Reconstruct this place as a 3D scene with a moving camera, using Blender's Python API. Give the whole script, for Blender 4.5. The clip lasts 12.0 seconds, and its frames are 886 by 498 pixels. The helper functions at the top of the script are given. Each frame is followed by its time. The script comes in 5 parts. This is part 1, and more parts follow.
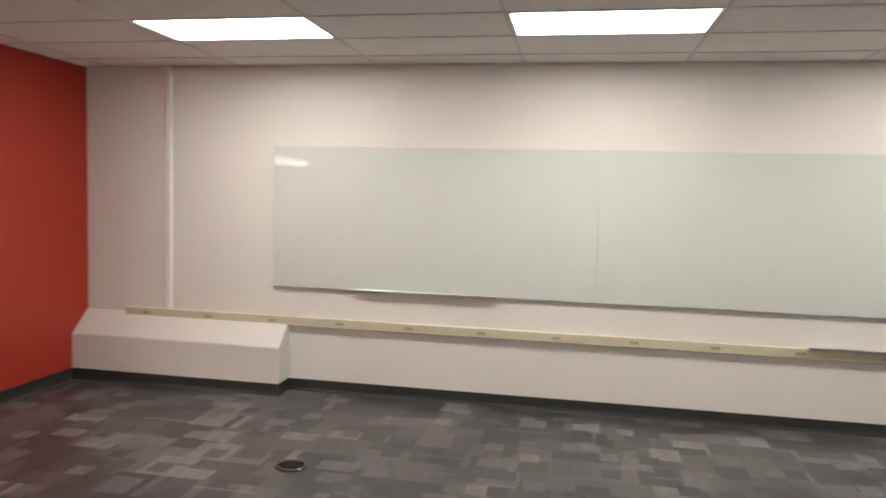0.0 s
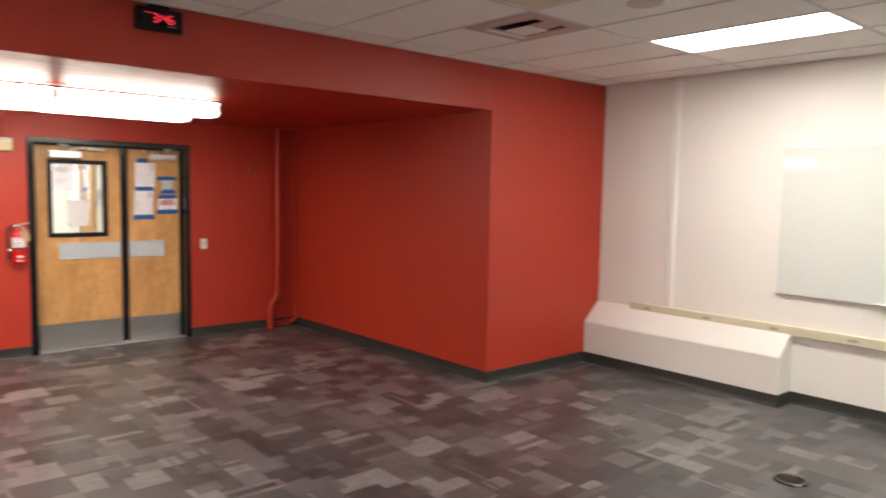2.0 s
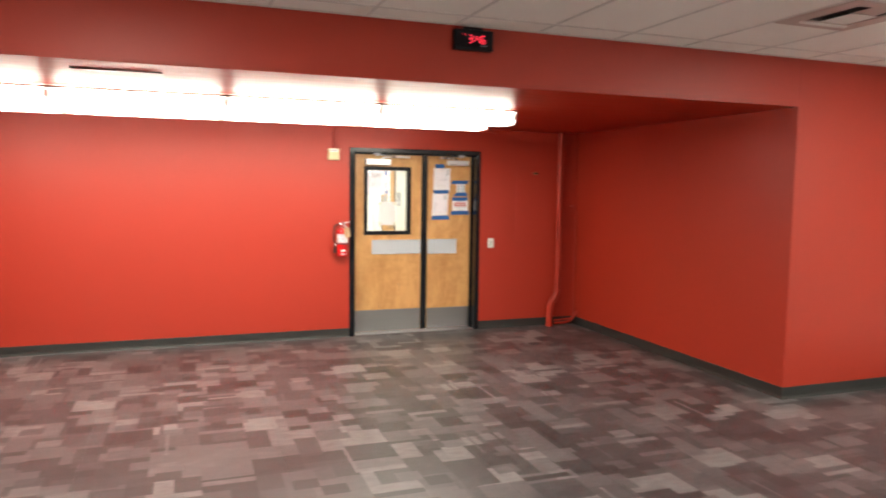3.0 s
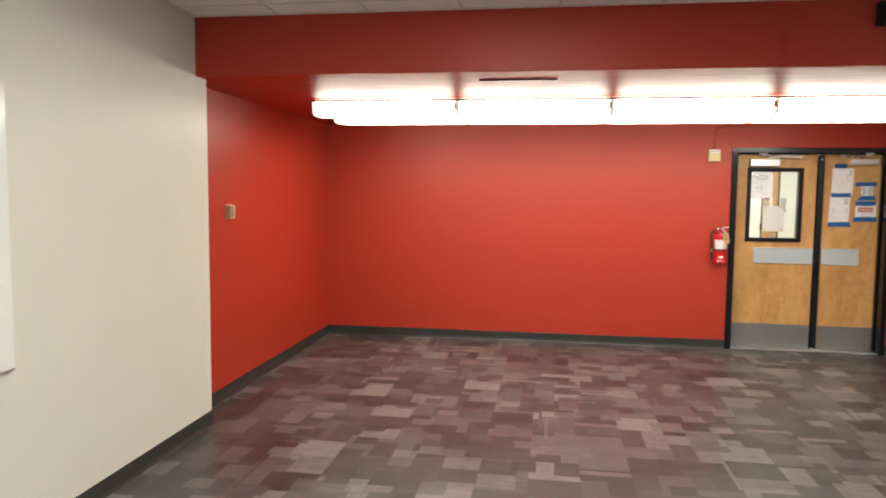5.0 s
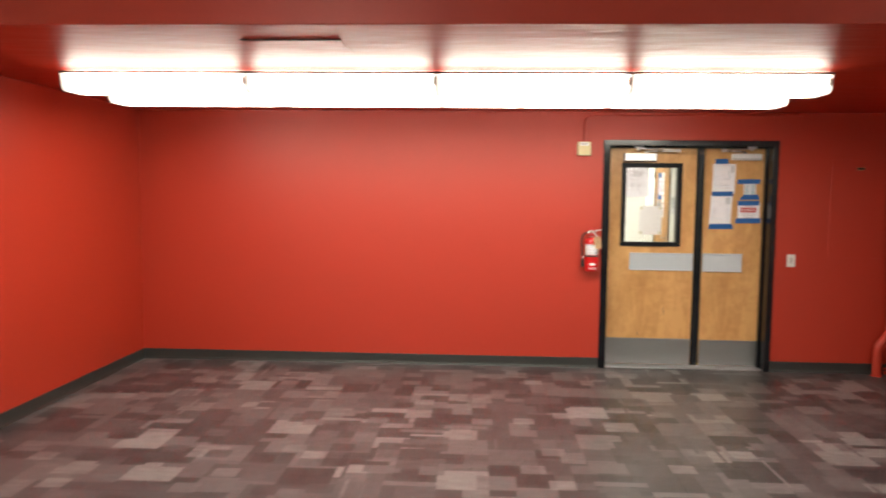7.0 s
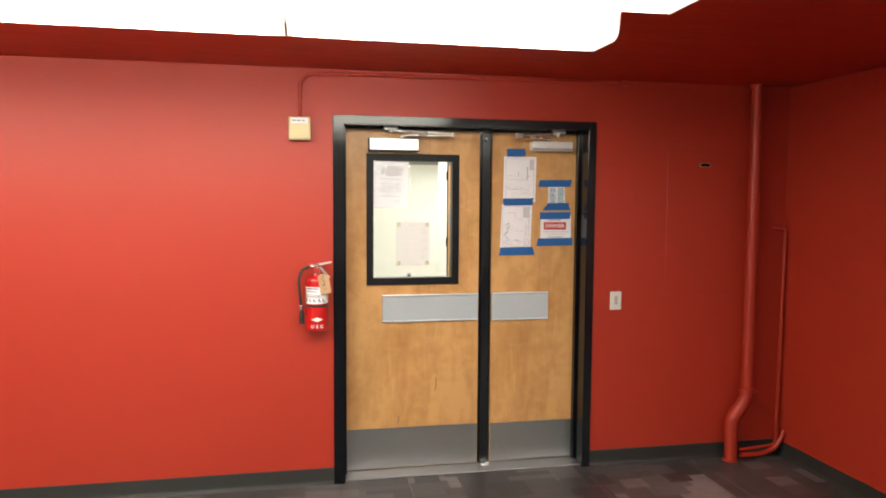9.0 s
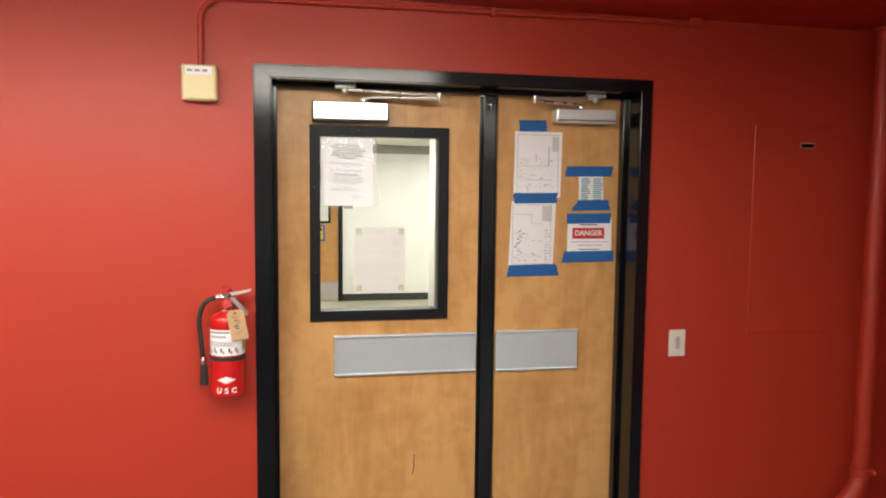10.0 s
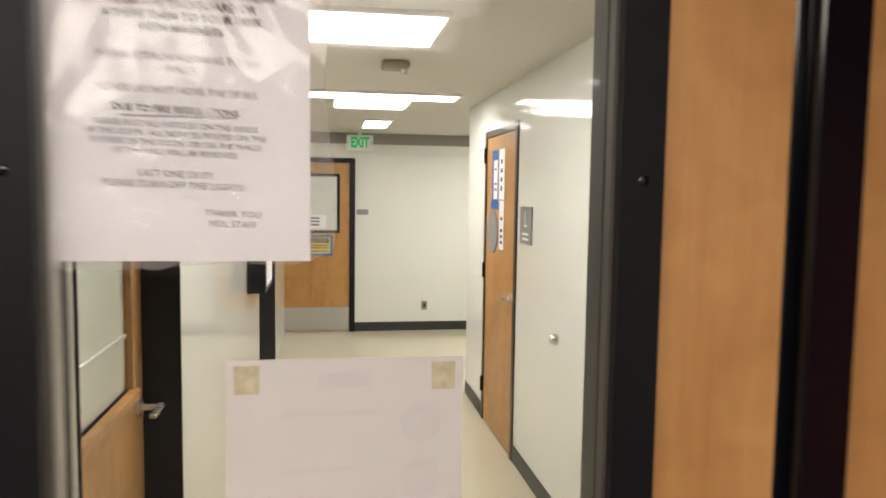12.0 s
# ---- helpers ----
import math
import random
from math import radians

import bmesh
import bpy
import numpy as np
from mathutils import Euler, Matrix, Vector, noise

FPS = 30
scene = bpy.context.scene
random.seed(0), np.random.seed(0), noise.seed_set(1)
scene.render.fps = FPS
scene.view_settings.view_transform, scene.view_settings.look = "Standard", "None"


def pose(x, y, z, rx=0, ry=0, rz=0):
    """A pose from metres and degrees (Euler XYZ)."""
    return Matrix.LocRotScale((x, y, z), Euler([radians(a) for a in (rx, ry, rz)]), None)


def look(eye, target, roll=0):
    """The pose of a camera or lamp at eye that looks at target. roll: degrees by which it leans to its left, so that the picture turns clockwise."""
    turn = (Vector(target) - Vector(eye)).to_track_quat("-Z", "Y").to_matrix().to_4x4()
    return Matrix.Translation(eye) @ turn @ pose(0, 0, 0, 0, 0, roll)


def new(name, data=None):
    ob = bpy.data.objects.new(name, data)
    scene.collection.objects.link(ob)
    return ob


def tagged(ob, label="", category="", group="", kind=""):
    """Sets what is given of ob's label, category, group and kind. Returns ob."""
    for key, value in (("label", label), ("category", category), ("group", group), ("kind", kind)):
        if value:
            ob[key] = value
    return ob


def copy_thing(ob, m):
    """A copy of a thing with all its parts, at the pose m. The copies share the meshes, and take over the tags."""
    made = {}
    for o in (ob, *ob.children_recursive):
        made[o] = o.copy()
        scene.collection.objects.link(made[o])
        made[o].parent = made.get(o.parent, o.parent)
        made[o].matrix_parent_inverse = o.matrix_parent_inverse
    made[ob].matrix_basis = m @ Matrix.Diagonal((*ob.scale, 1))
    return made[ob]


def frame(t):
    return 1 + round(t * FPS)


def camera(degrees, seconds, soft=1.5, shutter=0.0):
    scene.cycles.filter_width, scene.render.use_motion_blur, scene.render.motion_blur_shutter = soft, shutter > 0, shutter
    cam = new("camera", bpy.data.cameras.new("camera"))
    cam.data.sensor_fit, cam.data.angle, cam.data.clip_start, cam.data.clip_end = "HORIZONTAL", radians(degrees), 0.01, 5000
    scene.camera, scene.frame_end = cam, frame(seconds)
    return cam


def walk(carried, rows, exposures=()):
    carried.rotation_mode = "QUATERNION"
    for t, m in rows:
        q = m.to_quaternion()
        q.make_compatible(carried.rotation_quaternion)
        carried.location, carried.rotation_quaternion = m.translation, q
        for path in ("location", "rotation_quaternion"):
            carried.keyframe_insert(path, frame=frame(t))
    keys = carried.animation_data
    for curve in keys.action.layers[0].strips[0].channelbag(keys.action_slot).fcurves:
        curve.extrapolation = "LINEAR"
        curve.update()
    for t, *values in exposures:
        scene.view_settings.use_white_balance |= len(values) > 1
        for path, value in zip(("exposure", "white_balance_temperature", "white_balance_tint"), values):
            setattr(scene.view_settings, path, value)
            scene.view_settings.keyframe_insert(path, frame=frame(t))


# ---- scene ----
cam = camera(64.0, 12.0, 1.8, 0.35)
PATH = [
    (0, (0.65, -1.193, 1.721), (0.28, 0.767, 1.576), 1.6),
    (0.5, (0.607, -1.266, 1.743), (-0.05, 0.617, 1.585), 1.5),
    (1, (0.567, -1.351, 1.747), (-0.362, 0.412, 1.584), 1.5),
    (1.5, (0.593, -1.412, 1.73), (-0.606, 0.18, 1.566), 1.4),
    (2, (0.69, -1.439, 1.727), (-0.814, -0.132, 1.56), 1.1),
    (2.5, (0.713, -1.563, 1.734), (-1.024, -0.587, 1.56), 1.1),
    (3, (0.729, -1.7, 1.744), (-1.144, -1.021, 1.567), 0.8),
    (3.5, (0.752, -1.809, 1.745), (-1.201, -1.419, 1.564), 0.6),
    (3.7, (0.742, -1.789, 1.761), (-1.231, -1.521, 1.576), 0.7),
    (5.3, (0.734, -1.856, 1.652), (-1.227, -2.215, 1.493), 0.6),
    (5.5, (0.706, -1.803, 1.643), (-1.25, -2.184, 1.484), 0.6),
    (6, (0.478, -1.631, 1.612), (-1.477, -2.02, 1.459), 0.4),
    (6.5, (0.052, -1.462, 1.649), (-1.921, -1.749, 1.493), 0.5),
    (7, (-0.465, -1.118, 1.652), (-2.457, -1.217, 1.495), 0.6),
    (7.5, (-1.08, -0.887, 1.685), (-3.064, -0.689, 1.52), 0.5),
    (7.7, (-1.295, -0.754, 1.698), (-3.27, -0.488, 1.534), 0.5),
    (9.3, (-3.505, -0.035, 1.695), (-5.458, 0.366, 1.539), 0.5),
    (9.5, (-3.783, 0.029, 1.701), (-5.734, 0.439, 1.535), 0.6),
    (10, (-4.45, 0.209, 1.697), (-6.404, 0.603, 1.536), 0.6),
    (10.5, (-5.095, 0.313, 1.708), (-7.056, 0.676, 1.549), 0.6),
    (11, (-5.697, 0.4, 1.7), (-7.658, 0.758, 1.539), 0.6),
    (11.5, (-6.267, 0.443, 1.703), (-8.233, 0.777, 1.543), 0.7),
    (11.7, (-6.477, 0.467, 1.715), (-8.444, 0.794, 1.557), 0.7),
    (12, (-6.753, 0.517, 1.697), (-8.721, 0.838, 1.54), 0.8),
]
EXPOSURES = ((0.0, -0.79, 6500, 13), (1.0, -0.50, 6500, 13), (1.5, -0.28, 6500, 12), (2.0, -0.17, 6500, 11), (2.5, 0.12, 6500, 9), (3.0, 0.18, 6500, 8), (3.5, 0.14, 6500, 7),
             (5.5, -0.33, 6500, 3), (6.5, -0.25, 6500, 5), (7.5, -0.12, 6500, 7), (9.5, -0.06, 6350, 5), (10.0, -0.18, 6300, 5), (10.5, -0.16, 6250, 6), (11.0, -0.27, 6300, 8), (11.5, -0.40, 6400, 10), (12.0, -0.73, 6500, 12))
walk(cam, [(t, look(eye, target, roll)) for t, eye, target, roll in PATH], EXPOSURES)

# ---------------------------------------------------------------- light
TROFFER_GLOW = 33.0     # recessed ceiling panels of the room
STRIP_GLOW = 18.0       # wraparound strip lights under the soffit
HALL_GLOW = 25.0        # corridor ceiling lights
WARM = (1.0, 0.92, 0.79)

world = bpy.data.worlds.new("world")
scene.world = world
world.use_nodes = True
world.node_tree.nodes["Background"].inputs[0].default_value = (0.5, 0.5, 0.5, 1)
world.node_tree.nodes["Background"].inputs[1].default_value = 0.02

# ---------------------------------------------------------------- materials


def links(m):
    return m.node_tree.nodes, m.node_tree.links


def math_node(nt, op, a, b=None):
    n = nt.nodes.new("ShaderNodeMath")
    n.operation = op
    for i, v in enumerate((a, b)):
        if v is None:
            continue
        if isinstance(v, (int, float)):
            n.inputs[i].default_value = v
        else:
            nt.links.new(v, n.inputs[i])
    return n.outputs[0]


def surface(name, colour, rough=0.5, metal=0.0, vary=0.06, scale=3.0, grain=60.0, bump=0.05, gloss_vary=0.08, stretch=(1, 1, 1), coat=0.0, specular=0.5):
    """A surface with broad mottling, fine grain, uneven gloss and fine relief, in metres of the object."""
    m = bpy.data.materials.new(name)
    m.use_nodes = True
    nt = m.node_tree
    nodes, wire = links(m)
    b = nodes["Principled BSDF"]
    co = nodes.new("ShaderNodeTexCoord")
    mp = nodes.new("ShaderNodeMapping")
    mp.inputs["Scale"].default_value = stretch
    wire.new(co.outputs["Object"], mp.inputs[0])
    big, fine = nodes.new("ShaderNodeTexNoise"), nodes.new("ShaderNodeTexNoise")
    for n, s, d in ((big, scale, 4), (fine, grain, 3)):
        n.inputs["Scale"].default_value, n.inputs["Detail"].default_value = s, d
        wire.new(mp.outputs[0], n.inputs["Vector"])
    info = nodes.new("ShaderNodeObjectInfo")
    tone = math_node(nt, "MULTIPLY_ADD", big.outputs[0], 2 * vary)
    nodes[tone.node.name].inputs[2].default_value = 1 - vary
    tone2 = math_node(nt, "MULTIPLY_ADD", fine.outputs[0], vary)
    nodes[tone2.node.name].inputs[2].default_value = 1 - vary / 2
    both = math_node(nt, "MULTIPLY", tone, tone2)
    mix = nodes.new("ShaderNodeVectorMath")
    mix.operation = "SCALE"
    mix.inputs[0].default_value = colour[:3]
    wire.new(both, mix.inputs["Scale"])
    wire.new(mix.outputs[0], b.inputs["Base Color"])
    r = math_node(nt, "MULTIPLY_ADD", big.outputs[0], gloss_vary)
    nodes[r.node.name].inputs[2].default_value = rough - gloss_vary / 2
    wire.new(r, b.inputs["Roughness"])
    b.inputs["Metallic"].default_value = metal
    b.inputs["Coat Weight"].default_value = coat
    b.inputs["Specular IOR Level"].default_value = specular
    if bump:
        bn = nodes.new("ShaderNodeBump")
        bn.inputs["Strength"].default_value = bump
        bn.inputs["Distance"].default_value = 0.01
        wire.new(fine.outputs[0], bn.inputs["Height"])
        wire.new(bn.outputs[0], b.inputs["Normal"])
    return m


def glow(name, colour, strength):
    m = bpy.data.materials.new(name)
    m.use_nodes = True
    nodes, wire = links(m)
    b = nodes["Principled BSDF"]
    b.inputs["Base Color"].default_value = (0.7 * colour[0], 0.7 * colour[1], 0.7 * colour[2], 1)
    b.inputs["Emission Color"].default_value = (*colour, 1)
    b.inputs["Emission Strength"].default_value = strength
    return m


def wood(name, light, dark):
    """Straight-grained blond veneer with soft upright figure."""
    m = bpy.data.materials.new(name)
    m.use_nodes = True
    nt = m.node_tree
    nodes, wire = links(m)
    b = nodes["Principled BSDF"]
    co = nodes.new("ShaderNodeTexCoord")
    ramp = nodes.new("ShaderNodeValToRGB")
    total = None
    for s, stretch, w in ((2.2, (1, 2.6, 0.7), 0.36), (7.0, (1, 1.5, 0.5), 0.26), (14.0, (1, 0.8, 1.0), 0.24), (34.0, (1, 1.6, 0.10), 0.09), (120.0, (1, 1.5, 0.04), 0.07)):
        mp = nodes.new("ShaderNodeMapping")
        mp.inputs["Scale"].default_value = stretch
        wire.new(co.outputs["Object"], mp.inputs[0])
        n = nodes.new("ShaderNodeTexNoise")
        n.inputs["Scale"].default_value, n.inputs["Detail"].default_value, n.inputs["Distortion"].default_value = s, 4, 0.6
        wire.new(mp.outputs[0], n.inputs["Vector"])
        v = math_node(nt, "MULTIPLY", n.outputs[0], w)
        total = v if total is None else math_node(nt, "ADD", total, v)
    wire.new(total, ramp.inputs[0])
    ramp.color_ramp.elements[0].position, ramp.color_ramp.elements[0].color = 0.39, (*dark, 1)
    ramp.color_ramp.elements[1].position, ramp.color_ramp.elements[1].color = 0.575, (*light, 1)
    wire.new(ramp.outputs[0], b.inputs["Base Color"])
    b.inputs["Roughness"].default_value = 0.38
    bn = nodes.new("ShaderNodeBump")
    bn.inputs["Strength"].default_value, bn.inputs["Distance"].default_value = 0.03, 0.005
    wire.new(total, bn.inputs["Height"])
    wire.new(bn.outputs[0], b.inputs["Normal"])
    return m


def carpet_material():
    """Printed tile carpet: oblong patches of many greys laid in columns half a tile wide, with a pile grain."""
    m = bpy.data.materials.new("carpet")
    m.use_nodes = True
    nt = m.node_tree
    nodes, wire = links(m)
    b = nodes["Principled BSDF"]
    geo = nodes.new("ShaderNodeNewGeometry")
    wob = nodes.new("ShaderNodeTexNoise")
    wob.inputs["Scale"].default_value = 90.0
    wire.new(geo.outputs["Position"], wob.inputs["Vector"])
    sep = nodes.new("ShaderNodeSeparateXYZ")
    wire.new(geo.outputs["Position"], sep.inputs[0])
    shake = math_node(nt, "MULTIPLY_ADD", wob.outputs[0], 0.008)
    along = math_node(nt, "ADD", sep.outputs[0], shake)
    across = math_node(nt, "ADD", math_node(nt, "ADD", sep.outputs[1], shake), 20 * HALF_TILE - TILE_Y)

    def patch(width, length, seed, shift=0.0):
        """Columns of one width across the room, each cut into lengths with a start of its own."""
        col = math_node(nt, "FLOOR", math_node(nt, "DIVIDE", math_node(nt, "ADD", across, shift), width))
        w1 = nodes.new("ShaderNodeTexWhiteNoise")
        w1.noise_dimensions = "2D"
        c1 = nodes.new("ShaderNodeCombineXYZ")
        wire.new(col, c1.inputs[0])
        c1.inputs[1].default_value = seed
        wire.new(c1.outputs[0], w1.inputs["Vector"])
        off = math_node(nt, "ADD", math_node(nt, "DIVIDE", along, length), math_node(nt, "MULTIPLY", w1.outputs["Value"], 7.0))
        row = math_node(nt, "FLOOR", off)
        c2 = nodes.new("ShaderNodeCombineXYZ")
        wire.new(col, c2.inputs[0])
        wire.new(row, c2.inputs[1])
        c2.inputs[2].default_value = seed
        w2 = nodes.new("ShaderNodeTexWhiteNoise")
        w2.noise_dimensions = "3D"
        wire.new(c2.outputs[0], w2.inputs["Vector"])
        return w2.outputs["Value"], w2.outputs["Color"]

    v0, c0 = patch(HALF_TILE, 0.47, 1.3)
    value = v0
    for width, length, seed, keep, shift, hold in ((HALF_TILE / 2, 0.34, 5.1, 0.62, 0.0, 0.85), (HALF_TILE, 0.27, 8.3, 0.55, 0.0, 0.95), (HALF_TILE * 0.75, 0.20, 3.9, 0.72, 0.07, 0.9),
                                                   (HALF_TILE / 2, 0.13, 7.4, 0.80, 0.11, 0.85), (HALF_TILE, 0.06, 12.2, 0.965, 0.0, 0.9), (HALF_TILE / 14, 0.40, 15.2, 0.988, 0.0, 0.9)):
        v, c = patch(width, length, seed, shift)
        pick = nodes.new("ShaderNodeSeparateColor")
        wire.new(c, pick.inputs[0])
        chosen = math_node(nt, "MULTIPLY", math_node(nt, "GREATER_THAN", pick.outputs[2], keep), hold)
        mx = nodes.new("ShaderNodeMix")
        wire.new(chosen, mx.inputs["Factor"])
        wire.new(value, mx.inputs["A"])
        wire.new(v, mx.inputs["B"])
        value = mx.outputs["Result"]
    streak = nodes.new("ShaderNodeTexNoise")
    mp = nodes.new("ShaderNodeMapping")
    mp.inputs["Scale"].default_value = (14, 5.0, 1)
    wire.new(geo.outputs["Position"], mp.inputs[0])
    wire.new(mp.outputs[0], streak.inputs["Vector"])
    streak.inputs["Scale"].default_value, streak.inputs["Detail"].default_value = 1.6, 4
    value = math_node(nt, "ADD", value, math_node(nt, "MULTIPLY", math_node(nt, "SUBTRACT", streak.outputs[0], 0.5), 0.30))
    ramp = nodes.new("ShaderNodeValToRGB")
    stops = ((0.0, CARPET[0]), (0.42, CARPET[1]), (0.8, CARPET[2]), (1.0, CARPET[3]))
    ramp.color_ramp.elements[0].color = (*stops[0][1], 1)
    ramp.color_ramp.elements[1].color = (*stops[3][1], 1)
    for p, c in stops[1:3]:
        ramp.color_ramp.elements.new(p).color = (*c, 1)
    wire.new(value, ramp.inputs[0])
    pile, soil = nodes.new("ShaderNodeTexNoise"), nodes.new("ShaderNodeTexNoise")
    for n, q in ((pile, 240.0), (soil, 1.6)):
        n.inputs["Scale"].default_value, n.inputs["Detail"].default_value = q, 5
        wire.new(geo.outputs["Position"], n.inputs["Vector"])
    k = math_node(nt, "MULTIPLY", math_node(nt, "ADD", math_node(nt, "MULTIPLY", pile.outputs[0], 0.5), 0.75), math_node(nt, "ADD", math_node(nt, "MULTIPLY", soil.outputs[0], 0.3), 0.85))
    sc = nodes.new("ShaderNodeVectorMath")
    sc.operation = "SCALE"
    wire.new(ramp.outputs[0], sc.inputs[0])
    wire.new(k, sc.inputs["Scale"])
    wire.new(sc.outputs[0], b.inputs["Base Color"])
    b.inputs["Roughness"].default_value = 0.37
    b.inputs["Specular IOR Level"].default_value = 0.58
    bn = nodes.new("ShaderNodeBump")
    bn.inputs["Strength"].default_value, bn.inputs["Distance"].default_value = 0.06, 0.003
    wire.new(pile.outputs[0], bn.inputs["Height"])
    wire.new(bn.outputs[0], b.inputs["Normal"])
    return m


def glass_material(name, tint=(1, 1, 1), rough=0.0, ior=1.45, haze=0.0):
    """Thin clear pane: mostly see-through, with a mirror-like sheen."""
    m = bpy.data.materials.new(name)
    m.use_nodes = True
    nodes, wire = links(m)
    nodes.remove(nodes["Principled BSDF"])
    out = nodes["Material Output"]
    t, g, mix = nodes.new("ShaderNodeBsdfTransparent"), nodes.new("ShaderNodeBsdfGlossy"), nodes.new("ShaderNodeMixShader")
    t.inputs[0].default_value = (*tint, 1)
    g.inputs["Roughness"].default_value = rough
    f = nodes.new("ShaderNodeFresnel")
    f.inputs[0].default_value = ior
    wire.new(f.outputs[0], mix.inputs[0])
    wire.new(t.outputs[0], mix.inputs[1])
    wire.new(g.outputs[0], mix.inputs[2])
    wire.new(mix.outputs[0], out.inputs[0])
    if haze:
        milk, veil = nodes.new("ShaderNodeBsdfDiffuse"), nodes.new("ShaderNodeMixShader")
        milk.inputs[0].default_value = (0.85, 0.84, 0.85, 1)
        veil.inputs[0].default_value = haze
        wire.new(mix.outputs[0], veil.inputs[1])
        wire.new(milk.outputs[0], veil.inputs[2])
        wire.new(veil.outputs[0], out.inputs[0])
    return m


HALF_TILE, TILE_Y = 0.3025, 0.072     # carpet tiles are two columns of the print wide
CARPET = ((0.034, 0.0325, 0.0345), (0.063, 0.060, 0.063), (0.118, 0.1125, 0.115), (0.208, 0.200, 0.202))
M_CARPET = carpet_material()
M_RED = surface("red_wall_paint", (0.42, 0.0330, 0.0150), 0.46, specular=0.50, vary=0.04, scale=1.2, grain=64, bump=0.055, stretch=(0.6, 0.6, 1.3))
M_SOFFIT = surface("red_trowelled_gloss_paint", (0.43, 0.028, 0.010), 0.40, vary=0.08, scale=2.0, grain=5, bump=0.7, stretch=(1.7, 0.5, 1), specular=0.26)
M_WHITE = surface("white_wall_paint", (0.80, 0.77, 0.735), 0.42, vary=0.03, scale=1.5, grain=200, bump=0.08)
M_GREYW = surface("warm_grey_white_paint", (0.75, 0.745, 0.69), 0.45, vary=0.04, scale=1.5, grain=200, bump=0.08)
M_TILE = surface("ceiling_tile", (0.90, 0.88, 0.845), 0.9, vary=0.05, scale=2.0, grain=150, bump=0.35)
M_TBAR = surface("ceiling_grid_metal", (0.85, 0.835, 0.81), 0.5, vary=0.03)
# grid bars greyed: the shadow line between tiles is put into their colour
M_GRID = surface("ceiling_grid_shade_grey", (0.70, 0.68, 0.66), 0.6, vary=0.05)
M_BASE = surface("rubber_cove_base", (0.032, 0.0345, 0.033), 0.38, specular=0.4, vary=0.15, scale=4, grain=80)
M_LEDGE = surface("ledge_paint", (0.76, 0.73, 0.70), 0.45, vary=0.04, scale=3, grain=150)
M_CREAM = surface("cream_raceway_enamel", (0.62, 0.57, 0.42), 0.4, vary=0.05, scale=5)
M_CREAMD = surface("cream_socket_plastic", (0.42, 0.38, 0.29), 0.45, vary=0.06)
M_BOARD = surface("whiteboard_face", (0.67, 0.70, 0.675), 0.010, vary=0.03, scale=1.3, grain=9, bump=0.0, gloss_vary=0.004)
# same board face, whitened: the stronger light on the south board is in its colour
M_BOARDW = surface("bright_lit_board_face", (0.90, 0.905, 0.89), 0.12, vary=0.02, scale=1.3, grain=9, bump=0.0, gloss_vary=0.03)
M_ALU = surface("brushed_aluminium", (0.62, 0.63, 0.65), 0.38, metal=1.0, vary=0.08, scale=6, grain=120, stretch=(1, 0.1, 1))
M_TRAY = surface("satin_silver_tray", (0.72, 0.72, 0.71), 0.30, metal=0.35, vary=0.03, bump=0.02)
M_CLOSER = surface("smooth_aluminium_cover", (0.74, 0.75, 0.76), 0.32, metal=0.6, vary=0.03, bump=0.0)
M_NICKEL = surface("brushed_nickel", (0.72, 0.71, 0.69), 0.28, metal=0.7, vary=0.06, bump=0.02)
M_DARKPL = surface("dark_closer_plastic", (0.03, 0.03, 0.032), 0.45, vary=0.1)
M_ALARM = surface("yellowed_ivory_plastic", (0.72, 0.64, 0.36), 0.4, vary=0.04)
M_THERMO = surface("tan_aged_plastic", (0.56, 0.43, 0.27), 0.45, vary=0.05)
M_TAPEOLD = surface("yellowed_clear_tape", (0.56, 0.51, 0.36), 0.5, vary=0.55, scale=70)
M_SATIN = surface("satin_aluminium_paint", (0.60, 0.66, 0.71), 0.25, metal=0.38, vary=0.05)
M_STEEL = surface("stainless_kickplate", (0.31, 0.315, 0.315), 0.42, metal=0.85, vary=0.12, scale=5, grain=160, stretch=(1, 0.2, 1))
M_CHROME = surface("polished_chrome", (0.8, 0.8, 0.8), 0.12, metal=1.0, vary=0.04)
M_BLACK = surface("black_satin_enamel", (0.004, 0.005, 0.0075), 0.15, specular=0.40, vary=0.2, scale=6, grain=150, bump=0.006)
M_BLACKM = surface("charcoal_steel_frame", (0.009, 0.0095, 0.012), 0.45, specular=0.2, vary=0.2, scale=6, bump=0.04)
M_WOOD = wood("blond_maple_veneer", (0.64, 0.362, 0.138), (0.455, 0.226, 0.073))
M_WOOD2 = wood("honey_maple_veneer", (0.52, 0.27, 0.085), (0.36, 0.17, 0.05))
M_PAPER = surface("white_paper", (0.85, 0.845, 0.89), 0.7, vary=0.03, scale=12, bump=0.05)
M_PAPERB = surface("grey_backed_paper", (0.70, 0.68, 0.68), 0.7, vary=0.05, scale=14, bump=0.05)
M_FAINT = surface("show_through_tint", (0.665, 0.642, 0.648), 0.7, vary=0.05)
M_INK = surface("dark_print_ink", (0.06, 0.06, 0.09), 0.6, vary=0.2)
M_INKN = surface("grey_print_ink", (0.17, 0.165, 0.19), 0.6, vary=0.1)
M_PALE = surface("pale_wash_ink", (0.60, 0.60, 0.63), 0.7, vary=0.05)
M_INKL = surface("pale_print_ink", (0.35, 0.36, 0.42), 0.6, vary=0.2)
M_TEAL = surface("teal_print_ink", (0.12, 0.36, 0.40), 0.6, vary=0.1)
